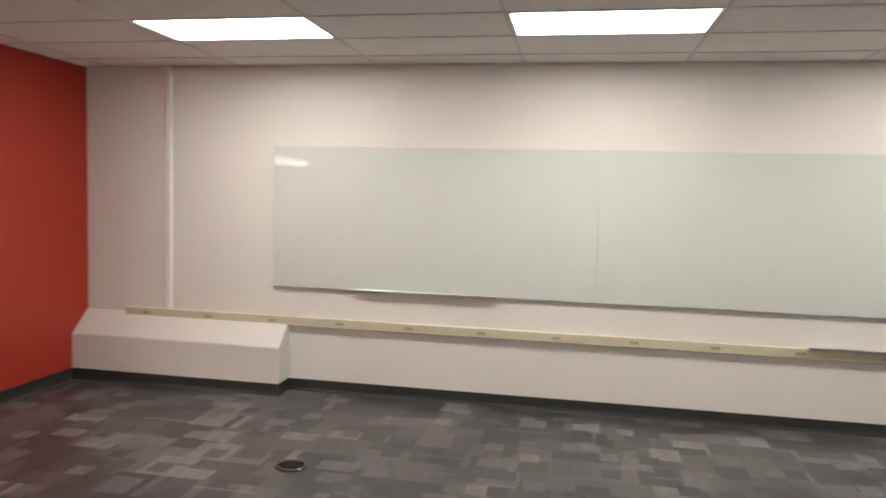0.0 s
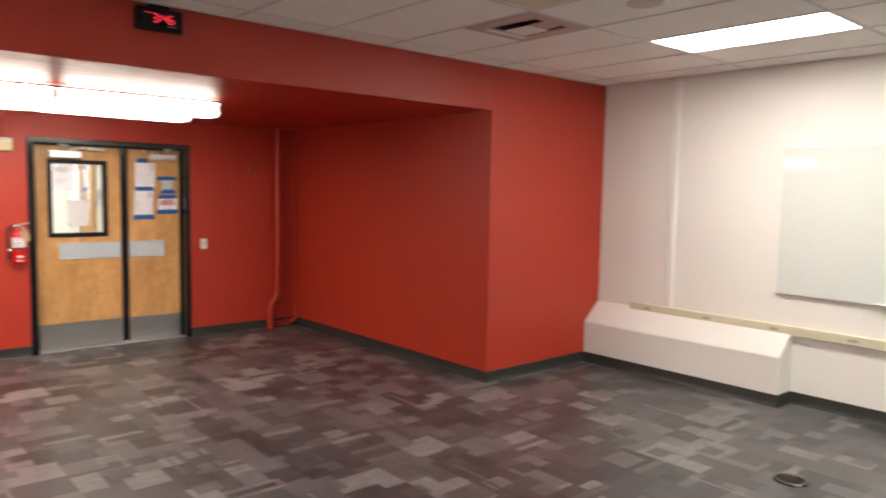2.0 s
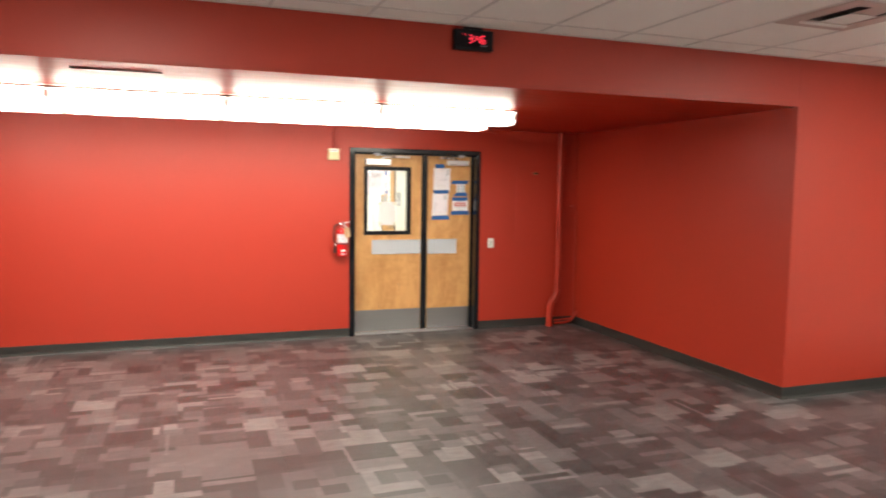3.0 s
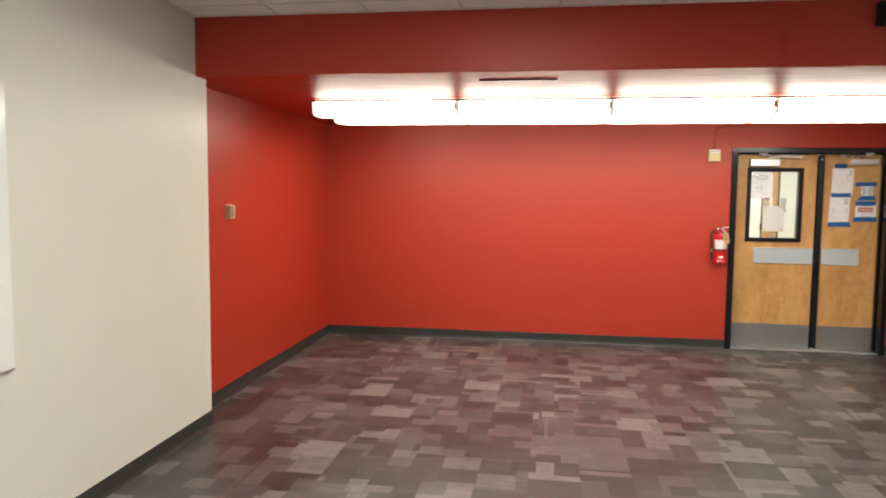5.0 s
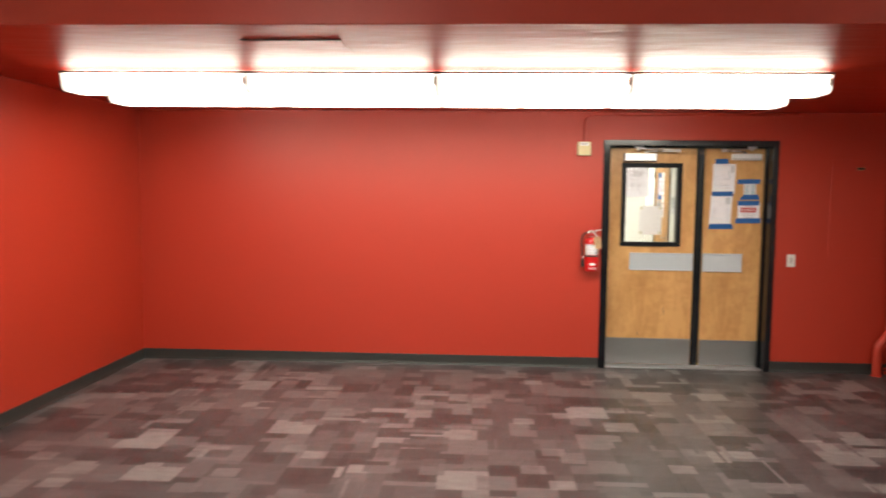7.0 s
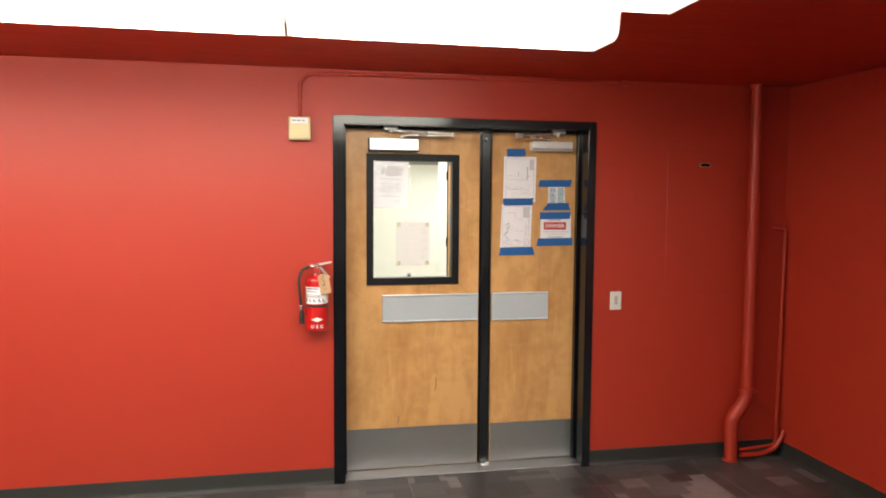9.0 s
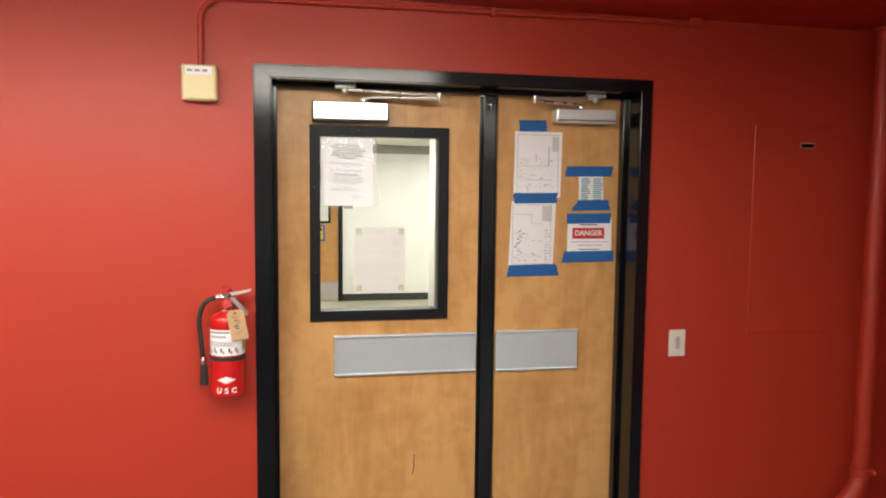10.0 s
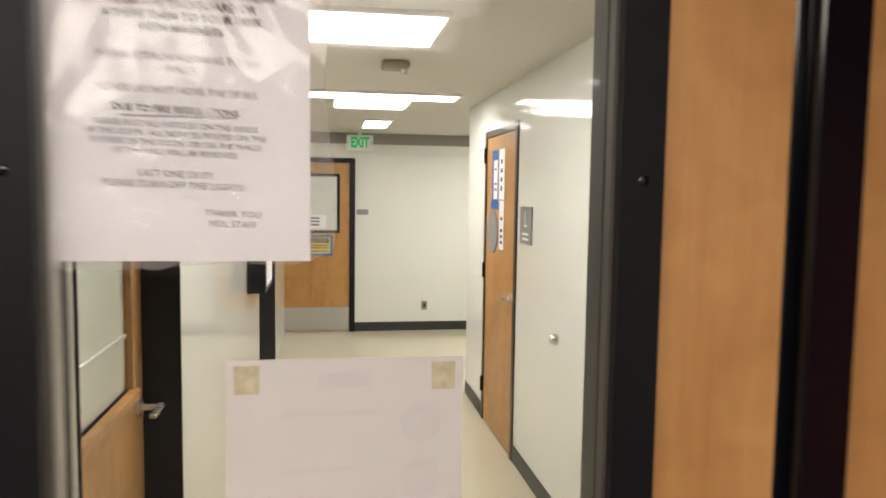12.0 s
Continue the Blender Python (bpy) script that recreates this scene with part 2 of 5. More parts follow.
M_BLUE = surface("blue_masking_tape", (0.012, 0.105, 0.34), 0.6, vary=0.12, scale=30, bump=0.1)
M_SIGNRED = surface("sign_red_print", (0.52, 0.03, 0.035), 0.5, vary=0.05)
M_SIGNWHITE = surface("sign_white_print", (0.8, 0.8, 0.8), 0.5, vary=0.03)
M_EXTRED = surface("extinguisher_red_enamel", (0.55, 0.012, 0.014), 0.18, vary=0.05, coat=0.5, bump=0.0)
M_RUBBER = surface("black_rubber", (0.018, 0.018, 0.018), 0.5, vary=0.2)
M_TAGINK = surface("brown_tag_print", (0.22, 0.12, 0.06), 0.7, vary=0.1)
M_TAG = surface("manila_tag_card", (0.52, 0.34, 0.19), 0.7, vary=0.1, scale=20)
M_PLASTIC = surface("ivory_plastic", (0.72, 0.67, 0.50), 0.4, vary=0.04)
M_SWITCH = surface("white_switch_plastic", (0.74, 0.72, 0.68), 0.35, vary=0.03)
M_SPEAKER = surface("speaker_grille_paint", (0.56, 0.55, 0.54), 0.6, vary=0.05, grain=300, bump=0.2)
M_GREYPL = surface("grey_plastic", (0.30, 0.29, 0.27), 0.5, vary=0.06)
M_HALLW = surface("corridor_white_gloss_paint", (0.80, 0.80, 0.76), 0.055, gloss_vary=0.02, vary=0.03, scale=1.5, bump=0.03, specular=0.32)
M_FROST = surface("frosted_glass_blind", (0.80, 0.84, 0.74), 0.15, vary=0.06, scale=4)
M_HALLC = surface("corridor_ceiling_paint", (0.68, 0.655, 0.59), 0.7, vary=0.04)
M_HALLF = surface("cream_vinyl_floor", (0.60, 0.55, 0.42), 0.13, vary=0.06, scale=2.5, grain=30, bump=0.02)
M_GREYBEAD = surface("dark_grey_glazing_tape", (0.085, 0.082, 0.072), 0.5, vary=0.1)
M_SMOKE = surface("olive_grey_plastic", (0.30, 0.27, 0.20), 0.5, vary=0.06)
M_HALLG = surface("grey_band_tone", (0.30, 0.28, 0.26), 0.5, vary=0.05)
M_PINKV = surface("vent_enamel", (0.52, 0.42, 0.39), 0.5, vary=0.05)
M_DUCT = surface("dark_duct_sheet", (0.05, 0.045, 0.04), 0.6, vary=0.2)
M_NAVY = surface("navy_door_paint", (0.010, 0.010, 0.015), 0.35, vary=0.1)
M_PLAQUE = surface("grey_sign_plaque", (0.26, 0.26, 0.26), 0.45, vary=0.05)
M_YELLOW = surface("caution_yellow_print", (0.62, 0.46, 0.03), 0.5, vary=0.05)
M_BRASS = surface("dark_bronze_rim", (0.12, 0.10, 0.075), 0.24, metal=0.8, vary=0.1)
M_TROFFER = glow("troffer_diffuser_glow", (1.0, 0.95, 0.85), TROFFER_GLOW)
M_STRIP = glow("strip_lens_glow", WARM, STRIP_GLOW)
nt = M_STRIP.node_tree
co = nt.nodes.new("ShaderNodeTexCoord")
sp = nt.nodes.new("ShaderNodeSeparateXYZ")
nt.links.new(co.outputs["Generated"], sp.inputs[0])
edge = math_node(nt, "SUBTRACT", 0.5, math_node(nt, "ABSOLUTE", math_node(nt, "SUBTRACT", sp.outputs[1], 0.5)))
fall = math_node(nt, "MINIMUM", math_node(nt, "MAXIMUM", math_node(nt, "DIVIDE", edge, 0.075), 0.10), 1.0)
nt.links.new(math_node(nt, "MULTIPLY", fall, STRIP_GLOW), nt.nodes["Principled BSDF"].inputs["Emission Strength"])
M_HALLL = glow("corridor_lens_glow", (1.0, 0.975, 0.89), HALL_GLOW)
M_LED = glow("red_led_glow", (1.0, 0.03, 0.06), 2.4)
M_EXITG = glow("green_exit_glow", (0.0, 0.48, 0.13), 0.7)
M_GLASS = glass_material("door_glass", ior=1.28)
M_SLEEVE = glass_material("plastic_sleeve_film", rough=0.06, ior=1.5, haze=0.17)

# ---------------------------------------------------------------- mesh helpers


def bm_new():
    return bmesh.new()


def box(bm, x0, y0, z0, x1, y1, z1, bevel=0.0, seg=2):
    m = Matrix.Translation(((x0 + x1) / 2, (y0 + y1) / 2, (z0 + z1) / 2)) @ Matrix.Diagonal((abs(x1 - x0), abs(y1 - y0), abs(z1 - z0), 1))
    r = bmesh.ops.create_cube(bm, size=1.0, matrix=m)
    if bevel:
        es = list({e for v in r["verts"] for e in v.link_edges})
        bmesh.ops.bevel(bm, geom=es, offset=bevel, segments=seg, affect="EDGES", profile=0.5)
    return bm


def one_box(x0, y0, z0, x1, y1, z1, bevel=0.0, seg=2):
    return box(bm_new(), x0, y0, z0, x1, y1, z1, bevel, seg)


def prism(bm, pts, axis, a, b):
    """An outline (2D points) drawn out along an axis from a to b. x: (y, z); y: (x, z); z: (x, y)."""
    def at(p, q):
        return {"x": (q, p[0], p[1]), "y": (p[0], q, p[1]), "z": (p[0], p[1], q)}[axis]
    lo = [bm.verts.new(at(p, a)) for p in pts]
    hi = [bm.verts.new(at(p, b)) for p in pts]
    n = len(pts)
    bm.faces.new(lo)
    bm.faces.new(hi[::-1])
    for i in range(n):
        bm.faces.new((lo[i], hi[i], hi[(i + 1) % n], lo[(i + 1) % n]))
    bmesh.ops.recalc_face_normals(bm, faces=bm.faces[:])
    return bm


def lathe(bm, profile, centre, axis="z", seg=28):
    """A turned body: (radius, height) pairs about an upright axis, or along x."""
    rings = []
    for r, h in profile:
        ring = []
        for i in range(seg):
            a = 2 * math.pi * i / seg
            c, s = r * math.cos(a), r * math.sin(a)
            p = (c, s, h) if axis == "z" else ((h, c, s) if axis == "x" else (c, h, s))
            ring.append(bm.verts.new(Vector(centre) + Vector(p)))
        rings.append(ring)
    for r0, r1 in zip(rings, rings[1:]):
        for i in range(seg):
            bm.faces.new((r0[i], r0[(i + 1) % seg], r1[(i + 1) % seg], r1[i]))
    bm.faces.new(rings[0][::-1])
    bm.faces.new(rings[-1])
    bmesh.ops.recalc_face_normals(bm, faces=bm.faces[:])
    return bm


def smooth_line(pts, rounds=2):
    """Corner cutting, which keeps both ends."""
    pts = [Vector(p) for p in pts]
    for _ in range(rounds):
        out = [pts[0]]
        for a, b in zip(pts, pts[1:]):
            out += [a.lerp(b, 0.25), a.lerp(b, 0.75)]
        out.append(pts[-1])
        pts = out
    return pts


def tube(bm, pts, r, seg=12):
    """A round bar along a line of points."""
    pts = [Vector(p) for p in pts]
    rings = []
    side = None
    for i, p in enumerate(pts):
        d = (pts[min(i + 1, len(pts) - 1)] - pts[max(i - 1, 0)]).normalized()
        if side is None:
            side = d.orthogonal().normalized()
        side = (side - d * side.dot(d)).normalized()
        up = d.cross(side)
        rr = r[i] if isinstance(r, (list, tuple)) else r
        rings.append([bm.verts.new(p + rr * (math.cos(2 * math.pi * k / seg) * side + math.sin(2 * math.pi * k / seg) * up)) for k in range(seg)])
    for a, b in zip(rings, rings[1:]):
        for k in range(seg):
            bm.faces.new((a[k], a[(k + 1) % seg], b[(k + 1) % seg], b[k]))
    bm.faces.new(rings[0][::-1])
    bm.faces.new(rings[-1])
    bmesh.ops.recalc_face_normals(bm, faces=bm.faces[:])
    return bm


def soft_shade(me, angle=35):
    for p in me.polygons:
        p.use_smooth = True
    bmn = bmesh.new()
    bmn.from_mesh(me)
    for e in bmn.edges:
        if len(e.link_faces) == 2:
            a, b = (f.calc_area() for f in e.link_faces)
            e.smooth = e.calc_face_angle(0) < radians(angle) and max(a, b) < 7 * min(a, b)
    bmn.to_mesh(me)
    bmn.free()


def mesh_of(name, bm, material, origin=(0, 0, 0)):
    bmesh.ops.translate(bm, verts=bm.verts[:], vec=-Vector(origin))
    me = bpy.data.meshes.new(name)
    bm.to_mesh(me)
    bm.free()
    for m in material if isinstance(material, (list, tuple)) else (material,):
        me.materials.append(m)
    soft_shade(me)
    return me


def thing(name, origin, label, category, group="", kind=""):
    """An Empty at the base of a thing, to carry its parts."""
    ob = new(name)
    ob.empty_display_size = 0.05
    ob.location = origin
    return tagged(ob, label, category, group, kind)


def root_origin(ob):
    while ob.parent:
        ob = ob.parent
    return ob.location.copy()


def part(name, bm, material, parent, label=""):
    ob = new(name, mesh_of(name, bm, material, root_origin(parent)))
    ob.parent = parent
    return tagged(ob, label)


def solid(name, bm, material, label, category, group="", kind=""):
    """A thing of one piece, as one mesh about its own base."""
    lo = Vector((min(v.co.x for v in bm.verts), min(v.co.y for v in bm.verts), min(v.co.z for v in bm.verts)))
    hi = Vector((max(v.co.x for v in bm.verts), max(v.co.y for v in bm.verts), max(v.co.z for v in bm.verts)))
    o = Vector(((lo.x + hi.x) / 2, (lo.y + hi.y) / 2, lo.z))
    ob = new(name, mesh_of(name, bm, material, o))
    ob.location = o
    return tagged(ob, label, category, group, kind)


def setting(name, bm, material, label, category):
    """A piece of the setting, left in the place's own axes."""
    return tagged(new(name, mesh_of(name, bm, material)), label, category, "", "structure")


def letters(body, size, material, parent, m, name="lettering", align="CENTER", squeeze=1.0, thick=0.0004, bold=0.0):
    """Flat lettering as a mesh: text upright in the pose m (its x to the right, its y up)."""
    c = bpy.data.curves.new(name, "FONT")
    c.body, c.size, c.align_x, c.align_y, c.extrude, c.offset = body, size, align, "CENTER", thick, bold
    c.resolution_u = 2
    c.space_line = 1.12
    tmp = bpy.data.objects.new(name, c)
    me = bpy.data.meshes.new_from_object(tmp)
    bpy.data.objects.remove(tmp)
    me.transform(Matrix.Translation(-root_origin(parent)) @ m @ Matrix.Diagonal((squeeze, 1, 1, 1)))
    me.materials.clear()
    me.materials.append(material)
    ob = new(name, me)
    ob.parent = parent
    return ob


FACE_X = Matrix(((0, 0, 1, 0), (1, 0, 0, 0), (0, 1, 0, 0), (0, 0, 0, 1)))    # lettering that faces +x, reading towards +y


def on_x(x, y, z, tilt=0.0):
    return Matrix.Translation((x, y, z)) @ FACE_X @ pose(0, 0, 0, 0, 0, tilt)


# ---------------------------------------------------------------- plan of the place
CEIL = 2.806            # suspended ceiling
SOFFIT = 2.422          # underside of the beam and of the recess
BEAM_X = -3.77
DOOR_X = -7.21          # red wall with the double door
NORTH = 4.60
SOUTH = -4.21
SOUTH_RED = -4.40
RECESS_N = 2.978
EAST = 5.6
END_S = -3.917          # end of the white south wall, behind the beam's face
OPEN = (0.06, 1.625, 2.14)    # rough opening of the double door
HALL_E, HALL_W = -7.46, -15.38
HALL_S, HALL_N, HALL_C = 0.005, 1.68, 2.40

bm = one_box(DOOR_X - 0.10, -4.45, -0.12, EAST + 0.1, NORTH + 0.1, -0.006)
floor = setting("floor", bm, M_DUCT, "carpet of overlapping grey and mauve oblong patches", "floor")
setting("wall_north", one_box(BEAM_X - 0.2, NORTH, 0, EAST + 0.2, NORTH + 0.2, CEIL + 0.1), M_WHITE, "white painted wall behind the whiteboards", "wall")
setting("wall_south", one_box(END_S, SOUTH - 0.19, 0, EAST + 0.2, SOUTH, CEIL + 0.1), M_GREYW, "warm greyish white painted wall beside the red recess", "wall")
setting("wall_east", one_box(EAST, SOUTH, 0, EAST + 0.2, NORTH, CEIL + 0.1), M_WHITE, "plain white painted wall closing the room", "wall")
setting("wall_recess_south", one_box(DOOR_X - 0.2, SOUTH_RED - 0.2, 0, END_S, SOUTH_RED, SOFFIT + 0.05), M_RED, "red painted wall of the recess with a thermostat", "wall")
setting("wall_recess_north", one_box(DOOR_X - 0.2, RECESS_N, 0, BEAM_X, NORTH, CEIL + 0.1, 0.004), M_RED, "red painted boxed-out corner beside the recess", "wall")
bm = one_box(DOOR_X - 0.2, SOUTH_RED - 0.2, SOFFIT, BEAM_X, RECESS_N, CEIL + 0.15, 0.004)
bm.normal_update()
for f in bm.faces:
    f.material_index = 1 if f.normal.z < -0.9 else 0
setting("beam", bm, [M_RED, M_SOFFIT], "deep red painted beam and soffit over the recess", "beam")
bm = bm_new()
box(bm, DOOR_X - 0.19, SOUTH_RED, 0, DOOR_X, OPEN[0], SOFFIT)
box(bm, DOOR_X - 0.19, OPEN[1], 0, DOOR_X, RECESS_N, SOFFIT)
box(bm, DOOR_X - 0.19, OPEN[0], OPEN[2], DOOR_X, OPEN[1], SOFFIT)
setting("wall_west", bm, M_RED, "red painted wall with a double door", "wall")


def ceiling():
    """Lay-in tiles on a metal grid, with a gap for each light and for the vent."""
    bm = bm_new()
    gx0, gy0, sx, sy = -2.28, 0.0, 1.232, 0.605
    xs = [gx0 + sx * i for i in range(-2, 8)]
    ys = [gy0 + sy * j for j in range(-8, 9)]
    holes = {(round(x, 2), round(y, 2)) for x, y in TROFFERS + [UNLIT]}
    for x in xs:
        for y in ys:
            x0, x1 = max(x, BEAM_X), min(x + sx, EAST)
            y0, y1 = max(y, SOUTH), min(y + sy, NORTH)
            if x1 - x0 < 0.05 or y1 - y0 < 0.03 or (round(x, 2), round(y, 2)) in holes:
                continue
            if abs(x - VENT[0]) < 0.02 and abs(y - VENT[1]) < 0.02:
                x1 = x + sx / 2      # the other half of this cell holds the vent
            box(bm, x0 + 0.008, y0 + 0.008, CEIL + 0.006, x1 - 0.008, y1 - 0.008, CEIL + 0.022)
    n_tiles = len(bm.faces)
    for x in xs:
        if BEAM_X < x < EAST:
            box(bm, x - 0.009, SOUTH, CEIL, x + 0.009, NORTH, CEIL + 0.03)
    for y in ys:
        if SOUTH < y < NORTH:
            for xa, xb in zip([BEAM_X] + [x + 0.009 for x in xs if x > BEAM_X], [x - 0.009 for x in xs if x > BEAM_X] + [EAST]):
                if xb > xa and xa < EAST:
                    box(bm, xa, y - 0.009, CEIL + 0.0005, min(xb, EAST), y + 0.009, CEIL + 0.03)
    # wall angles
    box(bm, BEAM_X, NORTH - 0.022, CEIL - 0.001, EAST, NORTH, CEIL + 0.03)
    box(bm, BEAM_X, SOUTH, CEIL - 0.001, EAST, SOUTH + 0.022, CEIL + 0.03)
    box(bm, BEAM_X, SOUTH + 0.022, CEIL - 0.001, BEAM_X + 0.022, NORTH - 0.022, CEIL + 0.03)
    # deck above
    n_bars = len(bm.faces)
    box(bm, BEAM_X, SOUTH, CEIL + 0.10, EAST, NORTH, CEIL + 0.15)
    bm.faces.ensure_lookup_table()
    for i, f in enumerate(bm.faces):
        f.material_index = 0 if i < n_tiles else (1 if i < n_bars else 0)
    return setting("ceiling", bm, [M_TILE, M_GRID], "suspended ceiling of white lay-in tiles on a metal grid", "ceiling")


# the south row (y -2.42) is unseen, added to brighten the south wall and floor
TROFFERS = [(-2.28, 3.025), (0.184, 3.025), (2.648, 3.025), (-2.28, -2.42), (0.184, -2.42), (2.648, -2.42)]
UNLIT = (-2.28, 1.21)          # a troffer that is switched off
VENT = (-3.512, 1.815)      # the grid cell shared by a half tile and the vent
ceiling()


def cove_base(name, pts, label):
    """Rubber base along a floor line: a thin upright strip with a curved toe, the room to the left of the line's run."""
    bm = bm_new()
    prof = [(0, 0), (0.016, 0), (0.013, 0.006), (0.007, 0.016), (0.0045, 0.03), (0.0045, 0.094), (0.003, 0.1), (0, 0.1)]
    n = len(pts)
    offs = []
    for i, p in enumerate(pts):
        p = Vector(p)
        norms = []
        for a, b in ((i - 1, i), (i, i + 1)):
            if 0 <= a and b < n:
                d = (Vector(pts[b]) - Vector(pts[a])).normalized()
                norms.append(Vector((-d.y, d.x)))
        m = sum(norms, Vector((0, 0)))
        m = m / (m.dot(norms[0])) if len(norms) == 2 else m
        offs.append(m)
    rings = [[bm.verts.new((p[0] + o.x * u, p[1] + o.y * u, z)) for u, z in prof] for p, o in zip(pts, offs)]
    k = len(prof)
    for a, b in zip(rings, rings[1:]):
        for i in range(k):
            bm.faces.new((a[i], a[(i + 1) % k], b[(i + 1) % k], b[i]))
    bm.faces.new(rings[0])
    bm.faces.new(rings[-1][::-1])
    bmesh.ops.recalc_face_normals(bm, faces=bm.faces[:])
    return setting(name, bm, M_BASE, label, "baseboard")


cove_base("baseboard_north", [(EAST, NORTH), (-1.795, NORTH), (-1.795, 4.376), (BEAM_X, 4.376), (BEAM_X, RECESS_N), (DOOR_X, RECESS_N), (DOOR_X, 1.645)], "dark grey rubber cove base along walls")
cove_base("baseboard_west", [(DOOR_X, 0.04), (DOOR_X, SOUTH_RED), (END_S, SOUTH_RED), (END_S, SOUTH), (EAST, SOUTH), (EAST, NORTH)], "dark grey rubber cove base along red wall")

# ---------------------------------------------------------------- ceiling fixtures


def ceiling_light(x, y):
    """A recessed 1.2 m troffer with a flat glowing diffuser in a thin metal frame."""
    o = (x + 0.616, y + 0.3025, CEIL)
    t = thing("ceiling_light", o, "lit rectangular white panel light recessed in ceiling grid", "ceiling light", "recessed ceiling lights")
    x0, x1, y0, y1 = x + 0.013, x + 1.219, y + 0.013, y + 0.592
    bm = bm_new()
    box(bm, x0, y0, CEIL + 0.002, x1, y0 + 0.016, CEIL + 0.06, 0.001, 1)
    box(bm, x0, y1 - 0.016, CEIL + 0.002, x1, y1, CEIL + 0.06, 0.001, 1)
    box(bm, x0, y0 + 0.016, CEIL + 0.002, x0 + 0.016, y1 - 0.016, CEIL + 0.06, 0.001, 1)
    box(bm, x1 - 0.016, y0 + 0.016, CEIL + 0.002, x1, y1 - 0.016, CEIL + 0.06, 0.001, 1)
    part("frame", bm, M_TBAR, t)
    part("diffuser", one_box(x0 + 0.0165, y0 + 0.0165, CEIL + 0.006, x1 - 0.0165, y1 - 0.0165, CEIL + 0.014, 0.002, 1), M_TROFFER, t, "glowing white diffuser")
    return t


first = None
for tx, ty in TROFFERS:
    if first is None:
        first = ceiling_light(tx, ty)
    else:
        copy_thing(first, pose(tx + 0.616, ty + 0.3025, CEIL))


def unlit_light(x, y):
    """The same troffer switched off: a cream lens with fine ribs."""
    t = thing("ceiling_light", (x + 0.616, y + 0.3025, CEIL), "unlit recessed ceiling light with cream ribbed lens", "ceiling light", "recessed ceiling lights")
    x0, x1, y0, y1 = x + 0.013, x + 1.219, y + 0.013, y + 0.592
    bm = bm_new()
    box(bm, x0, y0, CEIL + 0.002, x1, y0 + 0.016, CEIL + 0.06, 0.001, 1)
    box(bm, x0, y1 - 0.016, CEIL + 0.002, x1, y1, CEIL + 0.06, 0.001, 1)
    box(bm, x0, y0 + 0.016, CEIL + 0.002, x0 + 0.016, y1 - 0.016, CEIL + 0.06, 0.001, 1)
    box(bm, x1 - 0.016, y0 + 0.016, CEIL + 0.002, x1, y1 - 0.016, CEIL + 0.06, 0.001, 1)
    part("frame", bm, M_TBAR, t)
    bm = one_box(x0 + 0.0165, y0 + 0.0165, CEIL + 0.008, x1 - 0.0165, y1 - 0.0165, CEIL + 0.014)
    k = 0
    while x0 + 0.03 + k * 0.03 < x1 - 0.03:
        q = x0 + 0.03 + k * 0.03
        box(bm, q - 0.008, y0 + 0.0165, CEIL + 0.004, q + 0.008, y1 - 0.0165, CEIL + 0.0082, 0.002, 1)
        k += 1
    part("ribbed_lens", bm, M_PLASTIC, t, "cream ribbed lens")


unlit_light(*UNLIT)


def ceiling_vent():
    """A square diffuser: a flat plate, an open throat with one bright flange, two loose louvres under a dark duct."""
    x0, x1, y0, y1 = -2.894, -2.293, 1.828, 2.407
    t = thing("ceiling_vent", ((x0 + x1) / 2, (y0 + y1) / 2, CEIL), "square pinkish metal air vent with open louvres in ceiling", "air vent")

    def at(u, v):
        return x0 + (x1 - x0) * u, y0 + (y1 - y0) * v
    (a, c), (b, d) = at(0.20, 0.20), at(0.85, 0.80)
    bm = bm_new()
    for q in ((x0, y0, x1, c), (x0, d, x1, y1), (x0, c, a, d), (b, c, x1, d)):
        box(bm, q[0], q[1], CEIL - 0.004, q[2], q[3], CEIL + 0.006)
    part("face_plate", bm, M_PINKV, t)
    rim = prism(bm_new(), [(a - 0.036, CEIL - 0.0045), (a - 0.030, CEIL - 0.014), (a, CEIL - 0.010), (a, CEIL - 0.0045)], "y", c - 0.01, d + 0.02)
    part("flange", rim, M_TBAR, t, "white raised flange beside the opening")
    bm = bm_new()
    box(bm, a, c, CEIL + 0.16, b, d, CEIL + 0.17)
    for q in ((a - 0.01, c, a, d), (b, c, b + 0.01, d), (a, c - 0.01, b, c), (a, d, b, d + 0.01)):
        box(bm, q[0], q[1], CEIL + 0.006, q[2], q[3], CEIL + 0.17)
    part("duct_box", bm, M_DUCT, t, "dark open duct")
    e, f = at(0.57, 0.44)
    bm = one_box(a + 0.002, f, -0.002, e, d - 0.004, 0.002, 0.001, 1)
    bmesh.ops.transform(bm, matrix=pose(0, 0, CEIL + 0.004), verts=bm.verts[:])
    part("louvre", bm, M_TBAR, t, "white louvre")
    bm = prism(bm_new(), [(e + 0.002, f), (b - 0.004, f), (b - 0.004, d - 0.05), (e + 0.002, d - 0.02)], "z", CEIL + 0.007, CEIL + 0.010)
    part("louvre", bm, M_PINKV, t, "side louvre")


ceiling_vent()
bm = lathe(bm_new(), [(0.105, 0), (0.103, -0.008), (0.09, -0.014), (0.03, -0.017), (0.004, -0.0172)], (-1.69, 2.11, CEIL + 0.001), seg=40)
solid("ceiling_speaker", bm, M_SPEAKER, "round flat grey-white speaker cover in ceiling tile", "speaker")


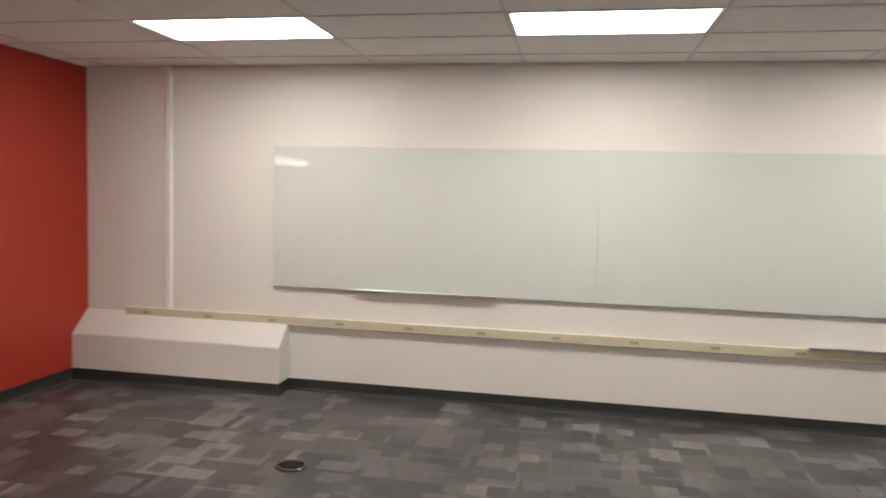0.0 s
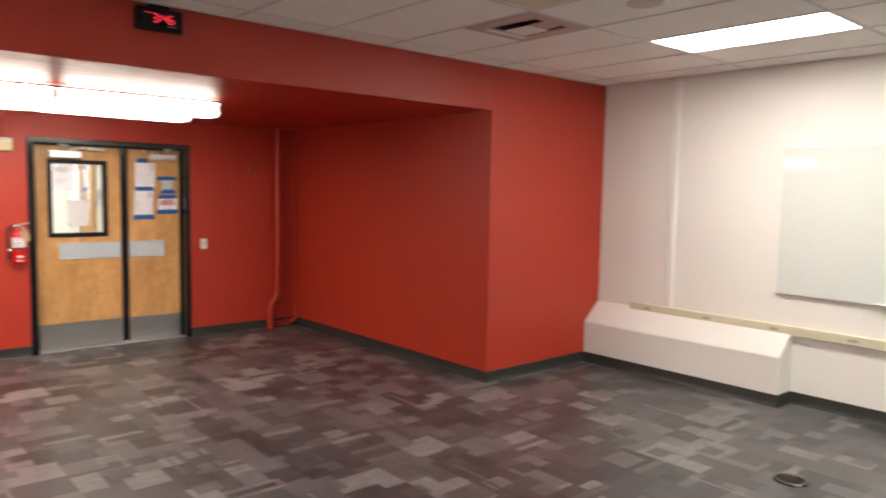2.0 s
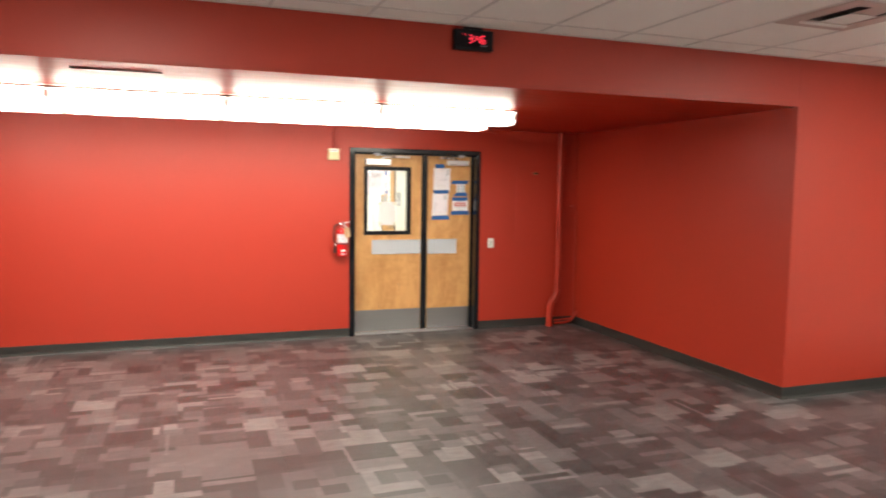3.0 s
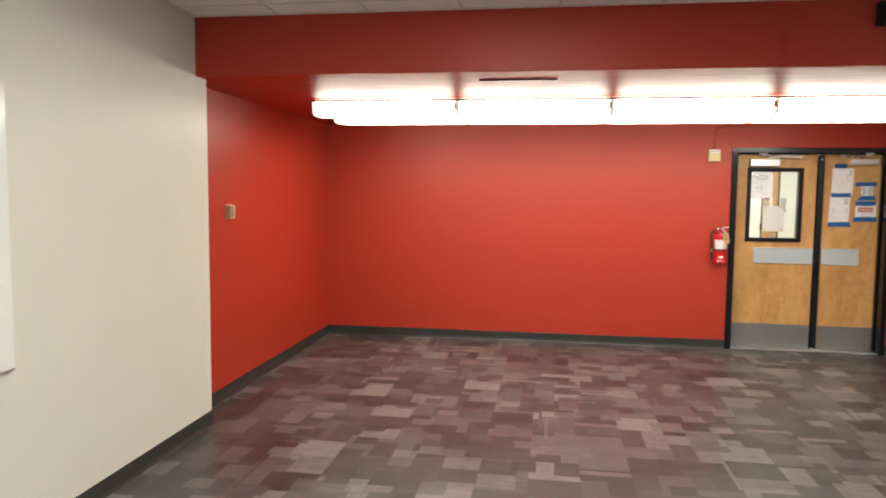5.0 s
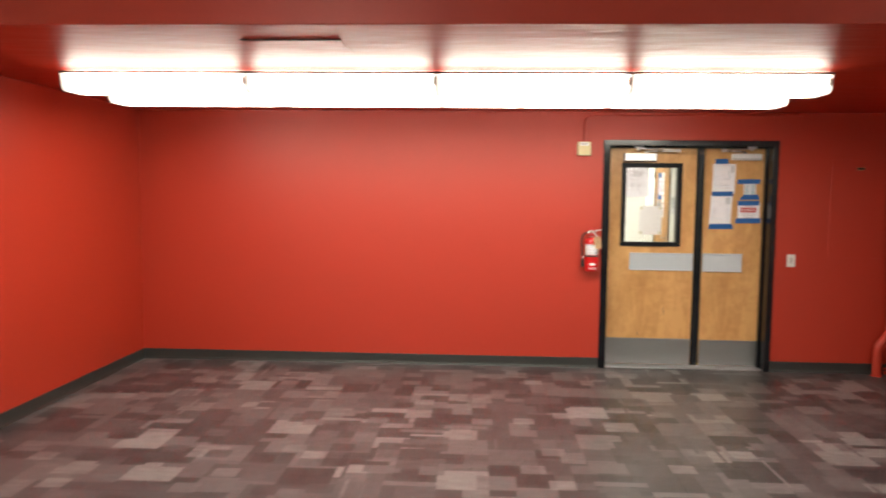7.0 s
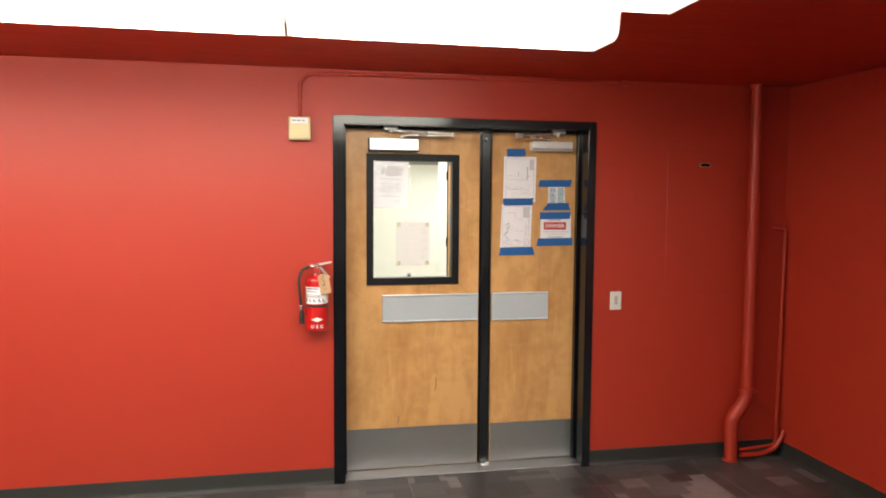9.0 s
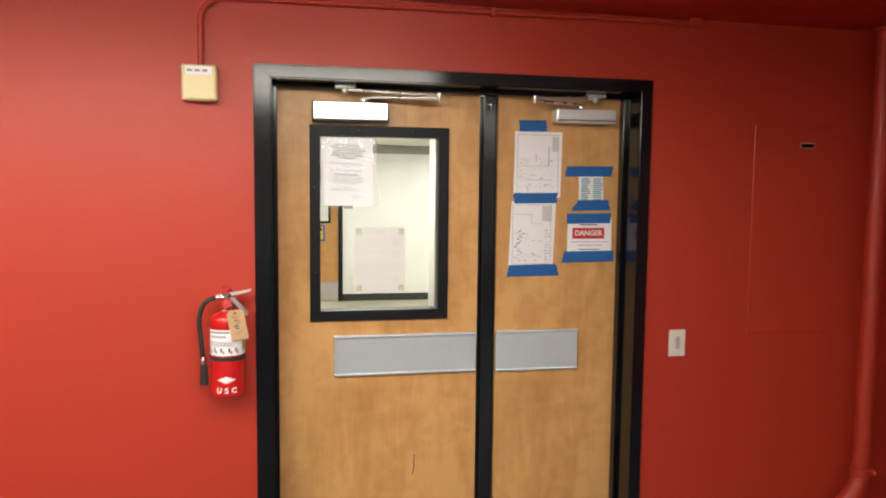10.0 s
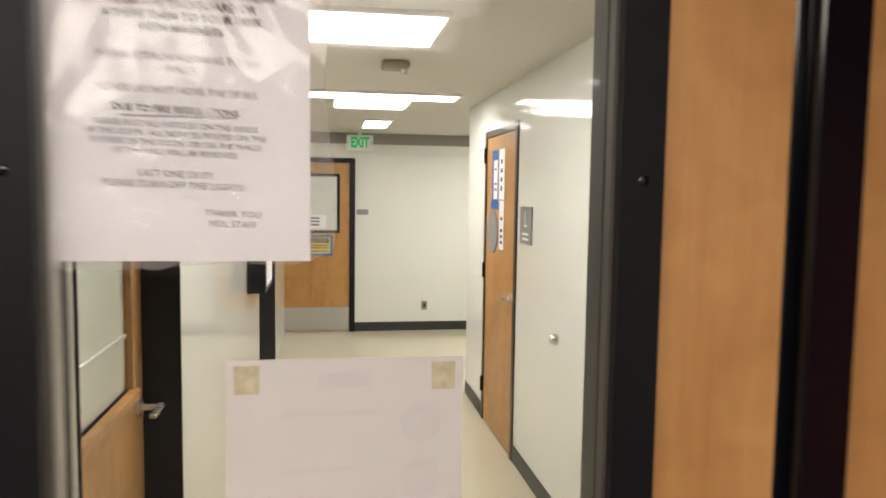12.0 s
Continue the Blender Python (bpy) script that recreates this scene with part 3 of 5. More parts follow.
def strip_light(x, y, group):
    """A surface wraparound light: metal spine, rounded glowing lens, grey end caps."""
    w, L, drop = 0.30, 1.209, 0.133
    t = thing("strip_light", (x, y, SOFFIT), "lit surface-mounted wraparound fluorescent light under red soffit", "strip light", group)
    part("spine", one_box(x - 0.11, y + 0.004, SOFFIT - 0.028, x + 0.11, y + L - 0.004, SOFFIT, 0.002, 1), M_TBAR, t)
    half = w / 2

    def outline(s=1.0, k=0.0):
        pts = [(x - half * s, SOFFIT - 0.022)]
        for sign in (-1, 1):
            angles = range(0, 91, 18) if sign < 0 else range(90, -1, -18)
            for a in angles:
                r = 0.05
                cx, cz = x + sign * (half * s - r - 0.012), SOFFIT - drop - k + r
                pts.append((cx + sign * r * math.cos(radians(a)), cz - r * math.sin(radians(a))))
        pts.append((x + half * s, SOFFIT - 0.022))
        return pts

    part("lens", prism(bm_new(), outline(), "y", y + 0.0032, y + L - 0.0032), M_STRIP, t, "glowing ribbed wraparound lens")
    for sx in (-1, 1):
        part("lens_rail", one_box(x + sx * half - 0.004, y, SOFFIT - 0.027, x + sx * half + 0.004, y + L, SOFFIT - 0.013, 0.001, 1), M_DUCT, t, "dark metal lens rail")
    for a, b in ((y, y + 0.003), (y + L - 0.003, y + L)):
        part("end_cap", prism(bm_new(), outline(1.012, 0.002), "y", a, b), M_TBAR, t, "white plastic end cap")
    part("latch", one_box(x + half * 0.90, y + L - 0.026, SOFFIT - 0.092, x + half * 1.02, y + L - 0.0035, SOFFIT - 0.045, 0.003, 1), M_TBAR, t, "small grey lens latch")
    return t


fixture = None
for k in range(4):
    for x, y0 in ((-5.11, -3.815), (-5.71, -3.82)):
        if fixture is None:
            fixture = strip_light(x, y0, "strip lights under the soffit")
        else:
            copy_thing(fixture, pose(x, y0 + 1.212 * k, SOFFIT))
bm = one_box(-4.53, -2.34, SOFFIT - 0.003, -4.09, -1.83, SOFFIT, 0.001, 1)
hatch = thing("access_hatch", (-4.3, -2.09, SOFFIT), "red painted square access hatch in soffit, slightly open", "access hatch")
part("panel", bm, M_SOFFIT, hatch)
# the shade in the hatch's open gap, drawn as a dark strip
part("gap_edge", one_box(-4.089, -2.34, SOFFIT - 0.007, -4.081, -1.83, SOFFIT - 0.0005), M_DUCT, hatch, "dark strip standing in for the shadowed gap at the edge")

# ---------------------------------------------------------------- white wall and whiteboards


def wall_ledge():
    t = thing("pipe_box_ledge", (-2.78, 4.49, 0), "white painted low boxed ledge with sloping top along wall", "wall ledge")
    a, b, f = BEAM_X + 0.001, -1.795, 4.376
    bm = prism(bm_new(), [(f, 0.0), (NORTH - 0.001, 0.0), (NORTH - 0.001, 0.60), (NORTH - 0.02, 0.60), (f, 0.406)], "x", a, b)
    es = [e for e in bm.edges if all(abs(v.co.y - f) < 1e-4 and v.co.z > 0.3 for v in e.verts) or all(v.co.x > b - 1e-4 for v in e.verts)]
    bmesh.ops.bevel(bm, geom=es, offset=0.006, segments=2, affect="EDGES")
    part("casing", bm, M_LEDGE, t)
    top = [(f - 0.002, 0.4065), (f - 0.002, 0.4100), (NORTH - 0.022, 0.6045), (NORTH - 0.001, 0.6045), (NORTH - 0.001, 0.6005), (NORTH - 0.020, 0.6005)]
    part("sloping_top", prism(bm_new(), top, "x", a, b + 0.002), M_LEDGE, t)
    part("end_panel", one_box(b + 0.0003, f + 0.012, 0.105, b + 0.002, NORTH - 0.03, 0.400), M_LEDGE, t)


wall_ledge()


def raceway():
    t = thing("power_raceway", (1.0, NORTH, 0.572), "cream metal power raceway with sockets along white wall", "power raceway")
    x0, x1 = -3.352, EAST - 0.01
    bm = prism(bm_new(), [(NORTH - 0.0005, 0.572), (NORTH - 0.040, 0.572), (NORTH - 0.044, 0.577), (NORTH - 0.044, 0.645), (NORTH - 0.040, 0.650), (NORTH - 0.0005, 0.650)], "x", x0, x1)
    body = part("channel", bm, M_CREAM, t)
    part("end_cap", prism(bm_new(), [(NORTH - 0.0005, 0.571), (NORTH - 0.046, 0.571), (NORTH - 0.046, 0.651), (NORTH - 0.0005, 0.651)], "x", x0 - 0.006, x0 + 0.01), M_CREAM, t)
    for i in range(14):
        x = -3.157 + i * 0.6125
        so = part("socket", one_box(x - 0.036, NORTH - 0.0475, 0.597, x + 0.036, NORTH - 0.0435, 0.625, 0.0015, 1), M_CREAMD, t, "duplex socket in raceway")
        for dx in (-0.018, 0.018):
            bm = bm_new()
            box(bm, x + dx - 0.007, NORTH - 0.0482, 0.607, x + dx - 0.004, NORTH - 0.0472, 0.616)
            box(bm, x + dx + 0.004, NORTH - 0.0482, 0.607, x + dx + 0.007, NORTH - 0.0472, 0.616)
            part("slot", bm, M_RUBBER, so)
    for i in range(4):
        x = -1.0 + i * 1.83
        part("joint_cover", one_box(x - 0.012, NORTH - 0.0455, 0.571, x + 0.012, NORTH - 0.0435, 0.651, 0.0008, 1), M_CREAM, t)


raceway()
cond = thing("wall_conduit", (-2.93, NORTH, 0.65), "white painted surface conduit rising to ceiling", "conduit")
part("channel", one_box(-2.982, NORTH - 0.026, 0.651, -2.914, NORTH - 0.0005, CEIL, 0.011, 3), M_TBAR, cond)
part("clip", one_box(-2.984, NORTH - 0.028, 2.46, -2.912, NORTH - 0.0005, 2.475, 0.002, 1), M_WHITE, cond)


def whiteboard(x0, x1, z0, z1, wall, face, label, tray=None, skin=M_BOARD):
    """Frameless board held off the wall, its face towards face (+1 north, -1 south)."""
    t = thing("whiteboard", ((x0 + x1) / 2, wall, z0), label, "whiteboard", "whiteboards")
    ya, yb = wall + face * 0.012, wall + face * 0.026
    part("panel", one_box(x0, min(ya, yb), z0, x1, max(ya, yb), z1, 0.0015, 1), skin, t)
    part("backing", one_box(x0 + 0.03, min(wall + face * 0.0005, ya), z0 + 0.03, x1 - 0.03, max(wall + face * 0.0005, ya), z1 - 0.03), M_TBAR, t)
    part("bottom_rail", one_box(x0, min(ya, yb + face * 0.002), z0 - 0.008, x1, max(ya, yb + face * 0.002), z0 - 0.0005, 0.001, 1), M_ALU, t, "thin aluminium bottom rail")
    if tray:
        a, b = tray
        pr = [(wall + face * 0.002, z0 - 0.016), (wall + face * 0.046, z0 - 0.016), (wall + face * 0.056, z0 - 0.012), (wall + face * 0.064, z0 + 0.006), (wall + face * 0.061, z0 + 0.010), (wall + face * 0.050, z0 + 0.010), (wall + face * 0.046, z0 - 0.011), (wall + face * 0.002, z0 - 0.010)]
        part("pen_tray", prism(bm_new(), pr, "x", a, b), M_TRAY, t, "aluminium pen tray")
        for q in (a, b):
            part("tray_end", one_box(q - 0.004, min(wall + face * 0.03, wall + face * 0.053), z0 - 0.017, q + 0.004, max(wall + face * 0.03, wall + face * 0.053), z0 - 0.003, 0.002, 1), M_GREYPL, t)
    return t


whiteboard(-1.94, 0.803, 0.915, 2.125, NORTH, -1, "wide glossy pale whiteboard with aluminium pen tray", (-1.178, 0.02))
whiteboard(0.808, 3.555, 0.915, 2.125, NORTH, -1, "wide glossy pale whiteboard without a tray")
whiteboard(-2.04, 0.70, 0.872, 2.112, SOUTH, 1, "glossy whiteboard on white wall beside red recess", None, M_BOARDW)
tray = prism(bm_new(), [(NORTH - 0.001, 0.6515), (NORTH - 0.082, 0.6515), (NORTH - 0.088, 0.660), (NORTH - 0.088, 0.670), (NORTH - 0.083, 0.670), (NORTH - 0.08, 0.658), (NORTH - 0.001, 0.657)], "x", 2.40, 3.60)
solid("loose_pen_tray", tray, M_ALU, "loose aluminium pen tray resting on cream raceway", "pen tray")


def floor_outlet():
    c = (-1.066, 2.928, 0.0)
    t = thing("floor_outlet", c, "round dark bronze floor outlet cover in carpet", "floor outlet")
    part("rim", lathe(bm_new(), [(0.098, -0.01), (0.098, 0.006), (0.092, 0.012), (0.080, 0.013), (0.076, 0.006), (0.074, -0.01)], c, seg=40), M_BRASS, t)
    part("lid", lathe(bm_new(), [(0.0735, -0.01), (0.0735, 0.003), (0.070, 0.0055), (0.001, 0.006)], c, seg=40), M_BLACKM, t, "dark lid with two flaps")
    for s in (-1, 1):
        part("flap", one_box(c[0] + s * 0.036 - 0.024, c[1] - 0.026, 0.0055, c[0] + s * 0.036 + 0.024, c[1] + 0.026, 0.0095, 0.002, 1), M_BLACKM, t, "hinged dark flap")


floor_outlet()

# ---------------------------------------------------------------- clock on the beam


def wall_clock():
    y0, y1, z0, z1 = -0.022, 0.250, 2.645, 2.776
    t = thing("digital_clock", (BEAM_X, 0.117, z0), "black digital wall clock with red lit digits under ceiling", "clock")
    part("case", one_box(BEAM_X + 0.0005, y0, z0, BEAM_X + 0.055, y1, z1, 0.006), M_BLACKM, t)
    part("display", one_box(BEAM_X + 0.0545, y0 + 0.02, z0 + 0.022, BEAM_X + 0.057, y1 - 0.02, z1 - 0.02, 0.0008, 1), M_BLACK, t, "dark tinted display window")
    part("bracket", one_box(BEAM_X + 0.0005, 0.045, z1, BEAM_X + 0.035, 0.180, z1 + 0.020, 0.003), M_BLACKM, t, "dark hanging bracket")
    segs = {"3": "abgcd", "4": "fgbc", "6": "afgedc"}
    w, h, k = 0.026, 0.024, 0.0042
    for n, ch in enumerate("346"):
        y = 0.094 + n * 0.039 + (0.004 if n else -0.010)
        z = 2.714
        spots = {"a": (y, z + h, 1), "g": (y, z, 1), "d": (y, z - h, 1), "b": (y + w / 2, z + h / 2, 0), "c": (y + w / 2, z - h / 2, 0), "f": (y - w / 2, z + h / 2, 0), "e": (y - w / 2, z - h / 2, 0)}
        bm = bm_new()
        for s in segs[ch]:
            yy, zz, flat = spots[s]
            a, b = (w / 2 - 0.003, k / 2) if flat else (k / 2, h / 2 - 0.003)
            box(bm, BEAM_X + 0.0572, yy - a, zz - b, BEAM_X + 0.0582, yy + a, zz + b)
        part("digit", bm, M_LED, t, "red glowing digit")
    for y in (0.030, 0.046):
        part("lamp_dot", one_box(BEAM_X + 0.0572, y - 0.003, 2.738, BEAM_X + 0.0582, y + 0.003, 2.744), M_LED, t)
    bm = bm_new()
    for z in (2.704, 2.724):
        box(bm, BEAM_X + 0.0572, 0.1085, z - 0.003, BEAM_X + 0.0582, 0.1135, z + 0.003)
    part("colon", bm, M_LED, t)
    part("maker_mark", one_box(BEAM_X + 0.0572, 0.155, 2.671, BEAM_X + 0.0578, 0.205, 2.676), M_INKL, t)


wall_clock()

# ---------------------------------------------------------------- thermostat, alarm box, switch, plates


def thermostat():
    t = thing("thermostat", (-4.686, SOUTH_RED, 1.434), "tan plastic thermostat on red wall", "thermostat")
    part("base", one_box(-4.665, SOUTH_RED + 0.0005, 1.434, -4.575, SOUTH_RED + 0.012, 1.552, 0.003), M_THERMO, t)
    part("cover", one_box(-4.660, SOUTH_RED + 0.012, 1.438, -4.580, SOUTH_RED + 0.045, 1.546, 0.008), M_THERMO, t)
    part("grille", one_box(-4.612, SOUTH_RED + 0.0452, 1.452, -4.592, SOUTH_RED + 0.0462, 1.534), M_DARKPL, t, "darker ribbed grille")


thermostat()
X = DOOR_X


def alarm_box():
    t = thing("alarm_sounder", (X, -0.145, 2.016), "cream plastic alarm box fed by red conduit", "alarm box")
    part("housing", one_box(X + 0.0005, -0.205, 2.016, X + 0.055, -0.085, 2.143, 0.006), M_ALARM, t)
    part("cover", one_box(X + 0.0555, -0.199, 2.022, X + 0.060, -0.091, 2.100, 0.002), M_ALARM, t)
    lab = part("label_strip", one_box(X + 0.0555, -0.190, 2.106, X + 0.0562, -0.100, 2.136), M_PAPER, t, "white printed label strip")
    for y in (-0.176, -0.150, -0.124):
        part("print_bar", one_box(X + 0.0563, y - 0.009, 2.117, X + 0.0566, y + 0.009, 2.126), M_GREYPL, lab)


alarm_box()
pipe = thing("red_conduit", (X, 0.8, 2.40), "thin red painted conduit bent over the door", "conduit")
line = [(X + 0.015, -0.142, 2.143), (X + 0.015, -0.142, 2.30)]
line += [(X + 0.015, -0.142 + 0.085 * (1 - math.cos(a)), 2.305 + 0.085 * math.sin(a)) for a in (0.2, 0.45, 0.7, 0.95, 1.2, 1.4)]
line += [(X + 0.015, 0.0, 2.393), (X + 0.015, 1.80, 2.403)]
part("tube", tube(bm_new(), line, 0.0105), M_RED, pipe)
part("coupling", one_box(X + 0.0005, 1.79, 2.388, X + 0.034, 1.845, 2.4215, 0.004), M_RED, pipe)
for y in (0.12, 0.95):
    part("strap", one_box(X + 0.0005, y - 0.01, 2.382, X + 0.027, y + 0.01, 2.416, 0.003), M_RED, pipe)


def light_switch():
    t = thing("light_switch", (X, 1.798, 1.0), "white rocker light switch on red wall", "light switch")
    part("plate", one_box(X + 0.0005, 1.760, 1.0, X + 0.007, 1.836, 1.116, 0.003), M_SWITCH, t)
    part("rocker", one_box(X + 0.007, 1.782, 1.026, X + 0.011, 1.814, 1.090, 0.002), M_SWITCH, t)
    bm = bm_new()
    for i in range(6):
        z = 1.036 + i * 0.0088
        box(bm, X + 0.0111, 1.788, z, X + 0.0116, 1.808, z + 0.0052)
    part("print_bar", bm, M_GREYPL, t, "grey printed marking on rocker")


light_switch()
card = thing("room_plate", (X, 2.385, 1.903), "tiny black plate with pale rim on red wall", "wall plate")
part("rim", one_box(X + 0.0065, 2.350, 1.902, X + 0.010, 2.420, 1.927, 0.001, 1), M_TAG, card)
part("face", one_box(X + 0.010, 2.354, 1.906, X + 0.011, 2.416, 1.923, 0.0003, 1), M_BLACK, card)
solid("trim_panel", one_box(X, 2.130, 1.090, X + 0.006, 2.62, 2.0, 0.002, 1), M_RED, "painted-over red flat cover panel on wall", "wall panel", kind="structure")


def riser_pipe():
    y, xo = 2.692, X + 0.075
    t = thing("riser_pipe", (xo, y - 0.06, 0), "red painted riser pipe with offset foot in recess corner", "pipe")
    pts = [(xo, y, SOFFIT - 0.001), (xo, y, 0.44)] + [(xo, y - 0.004, 0.41), (xo, y - 0.03, 0.36), (xo, y - 0.075, 0.31), (xo, y - 0.095, 0.28), (xo, y - 0.1, 0.24)] + [(xo, y - 0.1, 0.001)]
    part("main_tube", tube(bm_new(), pts, [0.035, 0.035, 0.037, 0.040, 0.041, 0.040, 0.039, 0.039], 20), M_RED, t)
    part("collar", lathe(bm_new(), [(0.046, 0.0), (0.046, 0.012), (0.040, 0.018)], (xo, y - 0.1, 0.0)), M_RED, t)
    part("coupling", lathe(bm_new(), [(0.036, 0), (0.043, 0.004), (0.043, 0.045), (0.036, 0.05)], (xo, y, 0.43)), M_RED, t)
    part("top_ring", lathe(bm_new(), [(0.036, -0.02), (0.044, -0.016), (0.044, -0.001)], (xo, y, SOFFIT)), M_RED, t)
    part("bleed_plug", lathe(bm_new(), [(0.012, 0), (0.012, 0.025), (0.008, 0.03)], (xo + 0.02, y + 0.035, 0.46), "x"), M_RED, t)
    pts = smooth_line([(xo - 0.06, 2.885, 1.513), (xo - 0.03, 2.92, 1.512), (xo - 0.02, 2.945, 1.505), (xo - 0.02, 2.945, 1.45), (xo - 0.02, 2.935, 0.16), (xo - 0.02, 2.93, 0.085), (xo - 0.01, 2.90, 0.078), (xo, 2.70, 0.070), (xo, 2.66, 0.07)], 2)
    part("small_tube", tube(bm_new(), pts, 0.010), M_RED, t, "thin red branch tube")
    pts = smooth_line([(xo + 0.01, 2.66, 0.035), (xo + 0.01, 2.78, 0.032), (xo + 0.01, 2.88, 0.05), (xo + 0.01, 2.93, 0.09), (xo + 0.01, 2.972, 0.17), (xo + 0.01, 2.977, 0.175)], 2)
    part("elbow_tube", tube(bm_new(), pts, 0.016), M_RED, t, "red elbow tube into side wall")


riser_pipe()

# ---------------------------------------------------------------- double door
LEAF = -7.368
FR = (0.040, 1.645, 2.165)          # outside of the frame


def door_frame():
    t = thing("door_frame", (X, 0.84, 0), "glossy black steel double door frame with mullion", "door frame", "", "structure")
    xa, xb = X - 0.22, X + 0.012
    i0, i1, iz = 0.106, 1.592, 2.113

    def jamb(a, b, stop):
        bm = box(bm_new(), xa, a, 0, X - 0.004, b, iz)
        o, i = (a, b) if stop > 0 else (b, a)
        prism(bm, [(o, 0.0), (i, 0.0), (i, iz - 0.0008), (o, FR[2] - 0.0008)], "x", X - 0.004, xb)
        front = [e for e in bm.edges if all(v.co.x > xb - 1e-4 for v in e.verts) and min(v.co.z for v in e.verts) < iz - 0.1 and abs(e.verts[0].co.z - e.verts[1].co.z) > 1.0]
        bmesh.ops.bevel(bm, geom=front, offset=0.005, segments=3, affect="EDGES")
        s0, s1 = (b, b + 0.016) if stop > 0 else (a - 0.016, a)
        box(bm, LEAF + 0.004, s0, 0, LEAF + 0.045, s1, iz, 0.002, 1)
        return bm
    part("jamb", jamb(FR[0], i0, 1), M_BLACK, t)
    part("jamb", jamb(i1, FR[1], -1), M_BLACK, t)
    bm = box(bm_new(), xa, FR[0], iz + 0.0005, X - 0.004, FR[1], FR[2])
    prism(bm, [(i0, iz), (i1, iz), (FR[1] - 0.0008, FR[2]), (FR[0] + 0.0008, FR[2])], "x", X - 0.004, xb)
    front = [e for e in bm.edges if all(v.co.x > xb - 1e-4 for v in e.verts) and abs(e.verts[0].co.y - e.verts[1].co.y) > 1.0]
    bmesh.ops.bevel(bm, geom=front, offset=0.005, segments=3, affect="EDGES")
    box(bm, LEAF + 0.004, i0 + 0.017, iz - 0.014, LEAF + 0.045, i1 - 0.017, iz, 0.002, 1)
    part("header", bm, M_BLACK, t)
    bm = box(bm_new(), LEAF - 0.04, 0.951, 0, LEAF - 0.004, 1.026, iz - 0.015, 0.003)
    box(bm, LEAF - 0.004, 0.962, 0, LEAF + 0.018, 1.016, iz - 0.015, 0.004)
    part("mullion", bm, M_BLACK, t)
    bm = tube(bm_new(), smooth_line([(LEAF + 0.020, 0.976, 2.060), (LEAF + 0.034, 0.985, 2.062), (LEAF + 0.034, 0.989, 2.052), (LEAF + 0.030, 0.988, 2.042)], 2), 0.004)
    part("latch_strike", bm, M_CHROME, t, "small chrome latch")
    part("threshold", one_box(LEAF - 0.04, i0, 0.0005, X - 0.02, i1, 0.008, 0.003), M_ALU, t, "aluminium threshold strip")
    part("mullion_foot", one_box(LEAF + 0.02, 0.966, 0.008, LEAF + 0.055, 1.02, 0.024, 0.003), M_CHROME, t)


door_frame()


def closer(parent, y0, y1, z0, z1, pivot, elbow, shoe, cover):
    """A surface closer: a body against the leaf, its cover on the front, a double arm up to the frame."""
    if cover:
        c = part("closer", one_box(LEAF + 0.001, y0, z0, LEAF + 0.054, y1, z1, 0.0015, 1), M_DARKPL, parent, "dark door closer body")
        part("closer_cover", one_box(LEAF + 0.054, y0 + 0.004, z0 + 0.007, LEAF + 0.062, y1 - 0.004, z1 - 0.003, 0.002, 1), M_CLOSER, c, "smooth aluminium front cover")
    else:
        c = part("closer", one_box(LEAF + 0.001, y0, z0 + 0.013, LEAF + 0.062, y1, z1, 0.004, 2), M_CLOSER, parent, "grey aluminium door closer body")
        part("closer_trim", one_box(LEAF + 0.001, y0 + 0.001, z0 + 0.0105, LEAF + 0.059, y1 - 0.001, z0 + 0.0128), M_DARKPL, c, "dark seam under the cover")
        part("closer_base", one_box(LEAF + 0.001, y0, z0, LEAF + 0.062, y1, z0 + 0.0103, 0.003, 2), M_CLOSER, c)
        part("end_plate", one_box(LEAF + 0.003, y0 - 0.0035, z0 + 0.003, LEAF + 0.058, y0 - 0.0003, z1 - 0.004, 0.0012, 1), M_CLOSER, c)
    xo = LEAF + 0.035
    part("spindle", lathe(bm_new(), [(0.011, -0.001), (0.015, 0.004), (0.015, 0.011), (0.009, 0.016)], (xo, pivot[0], z1)), M_NICKEL, c)
    part("arm", tube(bm_new(), [(xo, pivot[0], z1 + 0.012), (xo + 0.012, pivot[0] + 0.12 * (elbow[0] - pivot[0]), z1 + 0.020), (xo + 0.085, elbow[0], elbow[1])], [0.009, 0.0065, 0.0060]), M_NICKEL, c)
    part("forearm", tube(bm_new(), [(xo + 0.085, elbow[0], elbow[1] + 0.012), (xo + 0.055, 0.5 * (elbow[0] + shoe[0]), 0.5 * (elbow[1] + 0.012 + shoe[1])), (xo + 0.03, shoe[0], shoe[1])], [0.0045, 0.0055, 0.0060]), M_NICKEL, c)
    part("elbow_joint", lathe(bm_new(), [(0.007, -0.010), (0.0095, -0.004), (0.0095, 0.018), (0.005, 0.022)], (xo + 0.085, elbow[0], elbow[1])), M_NICKEL, c)
    part("adjusting_screw", lathe(bm_new(), [(0.003, 0.0), (0.003, 0.012), (0.002, 0.014)], (xo + 0.052, 0.45 * elbow[0] + 0.55 * shoe[0], 0.45 * elbow[1] + 0.55 * shoe[1] + 0.004), seg=10), M_NICKEL, c)
    part("shoe", lathe(bm_new(), [(0.010, -0.018), (0.014, -0.010), (0.014, 0.004), (0.009, 0.012)], (xo + 0.03, shoe[0], shoe[1])), M_NICKEL, c)
    part("shoe_plate", one_box(xo - 0.01, shoe[0] - 0.04, 2.099, xo + 0.045, shoe[0] + 0.04, 2.112, 0.002, 1), M_NICKEL, c)


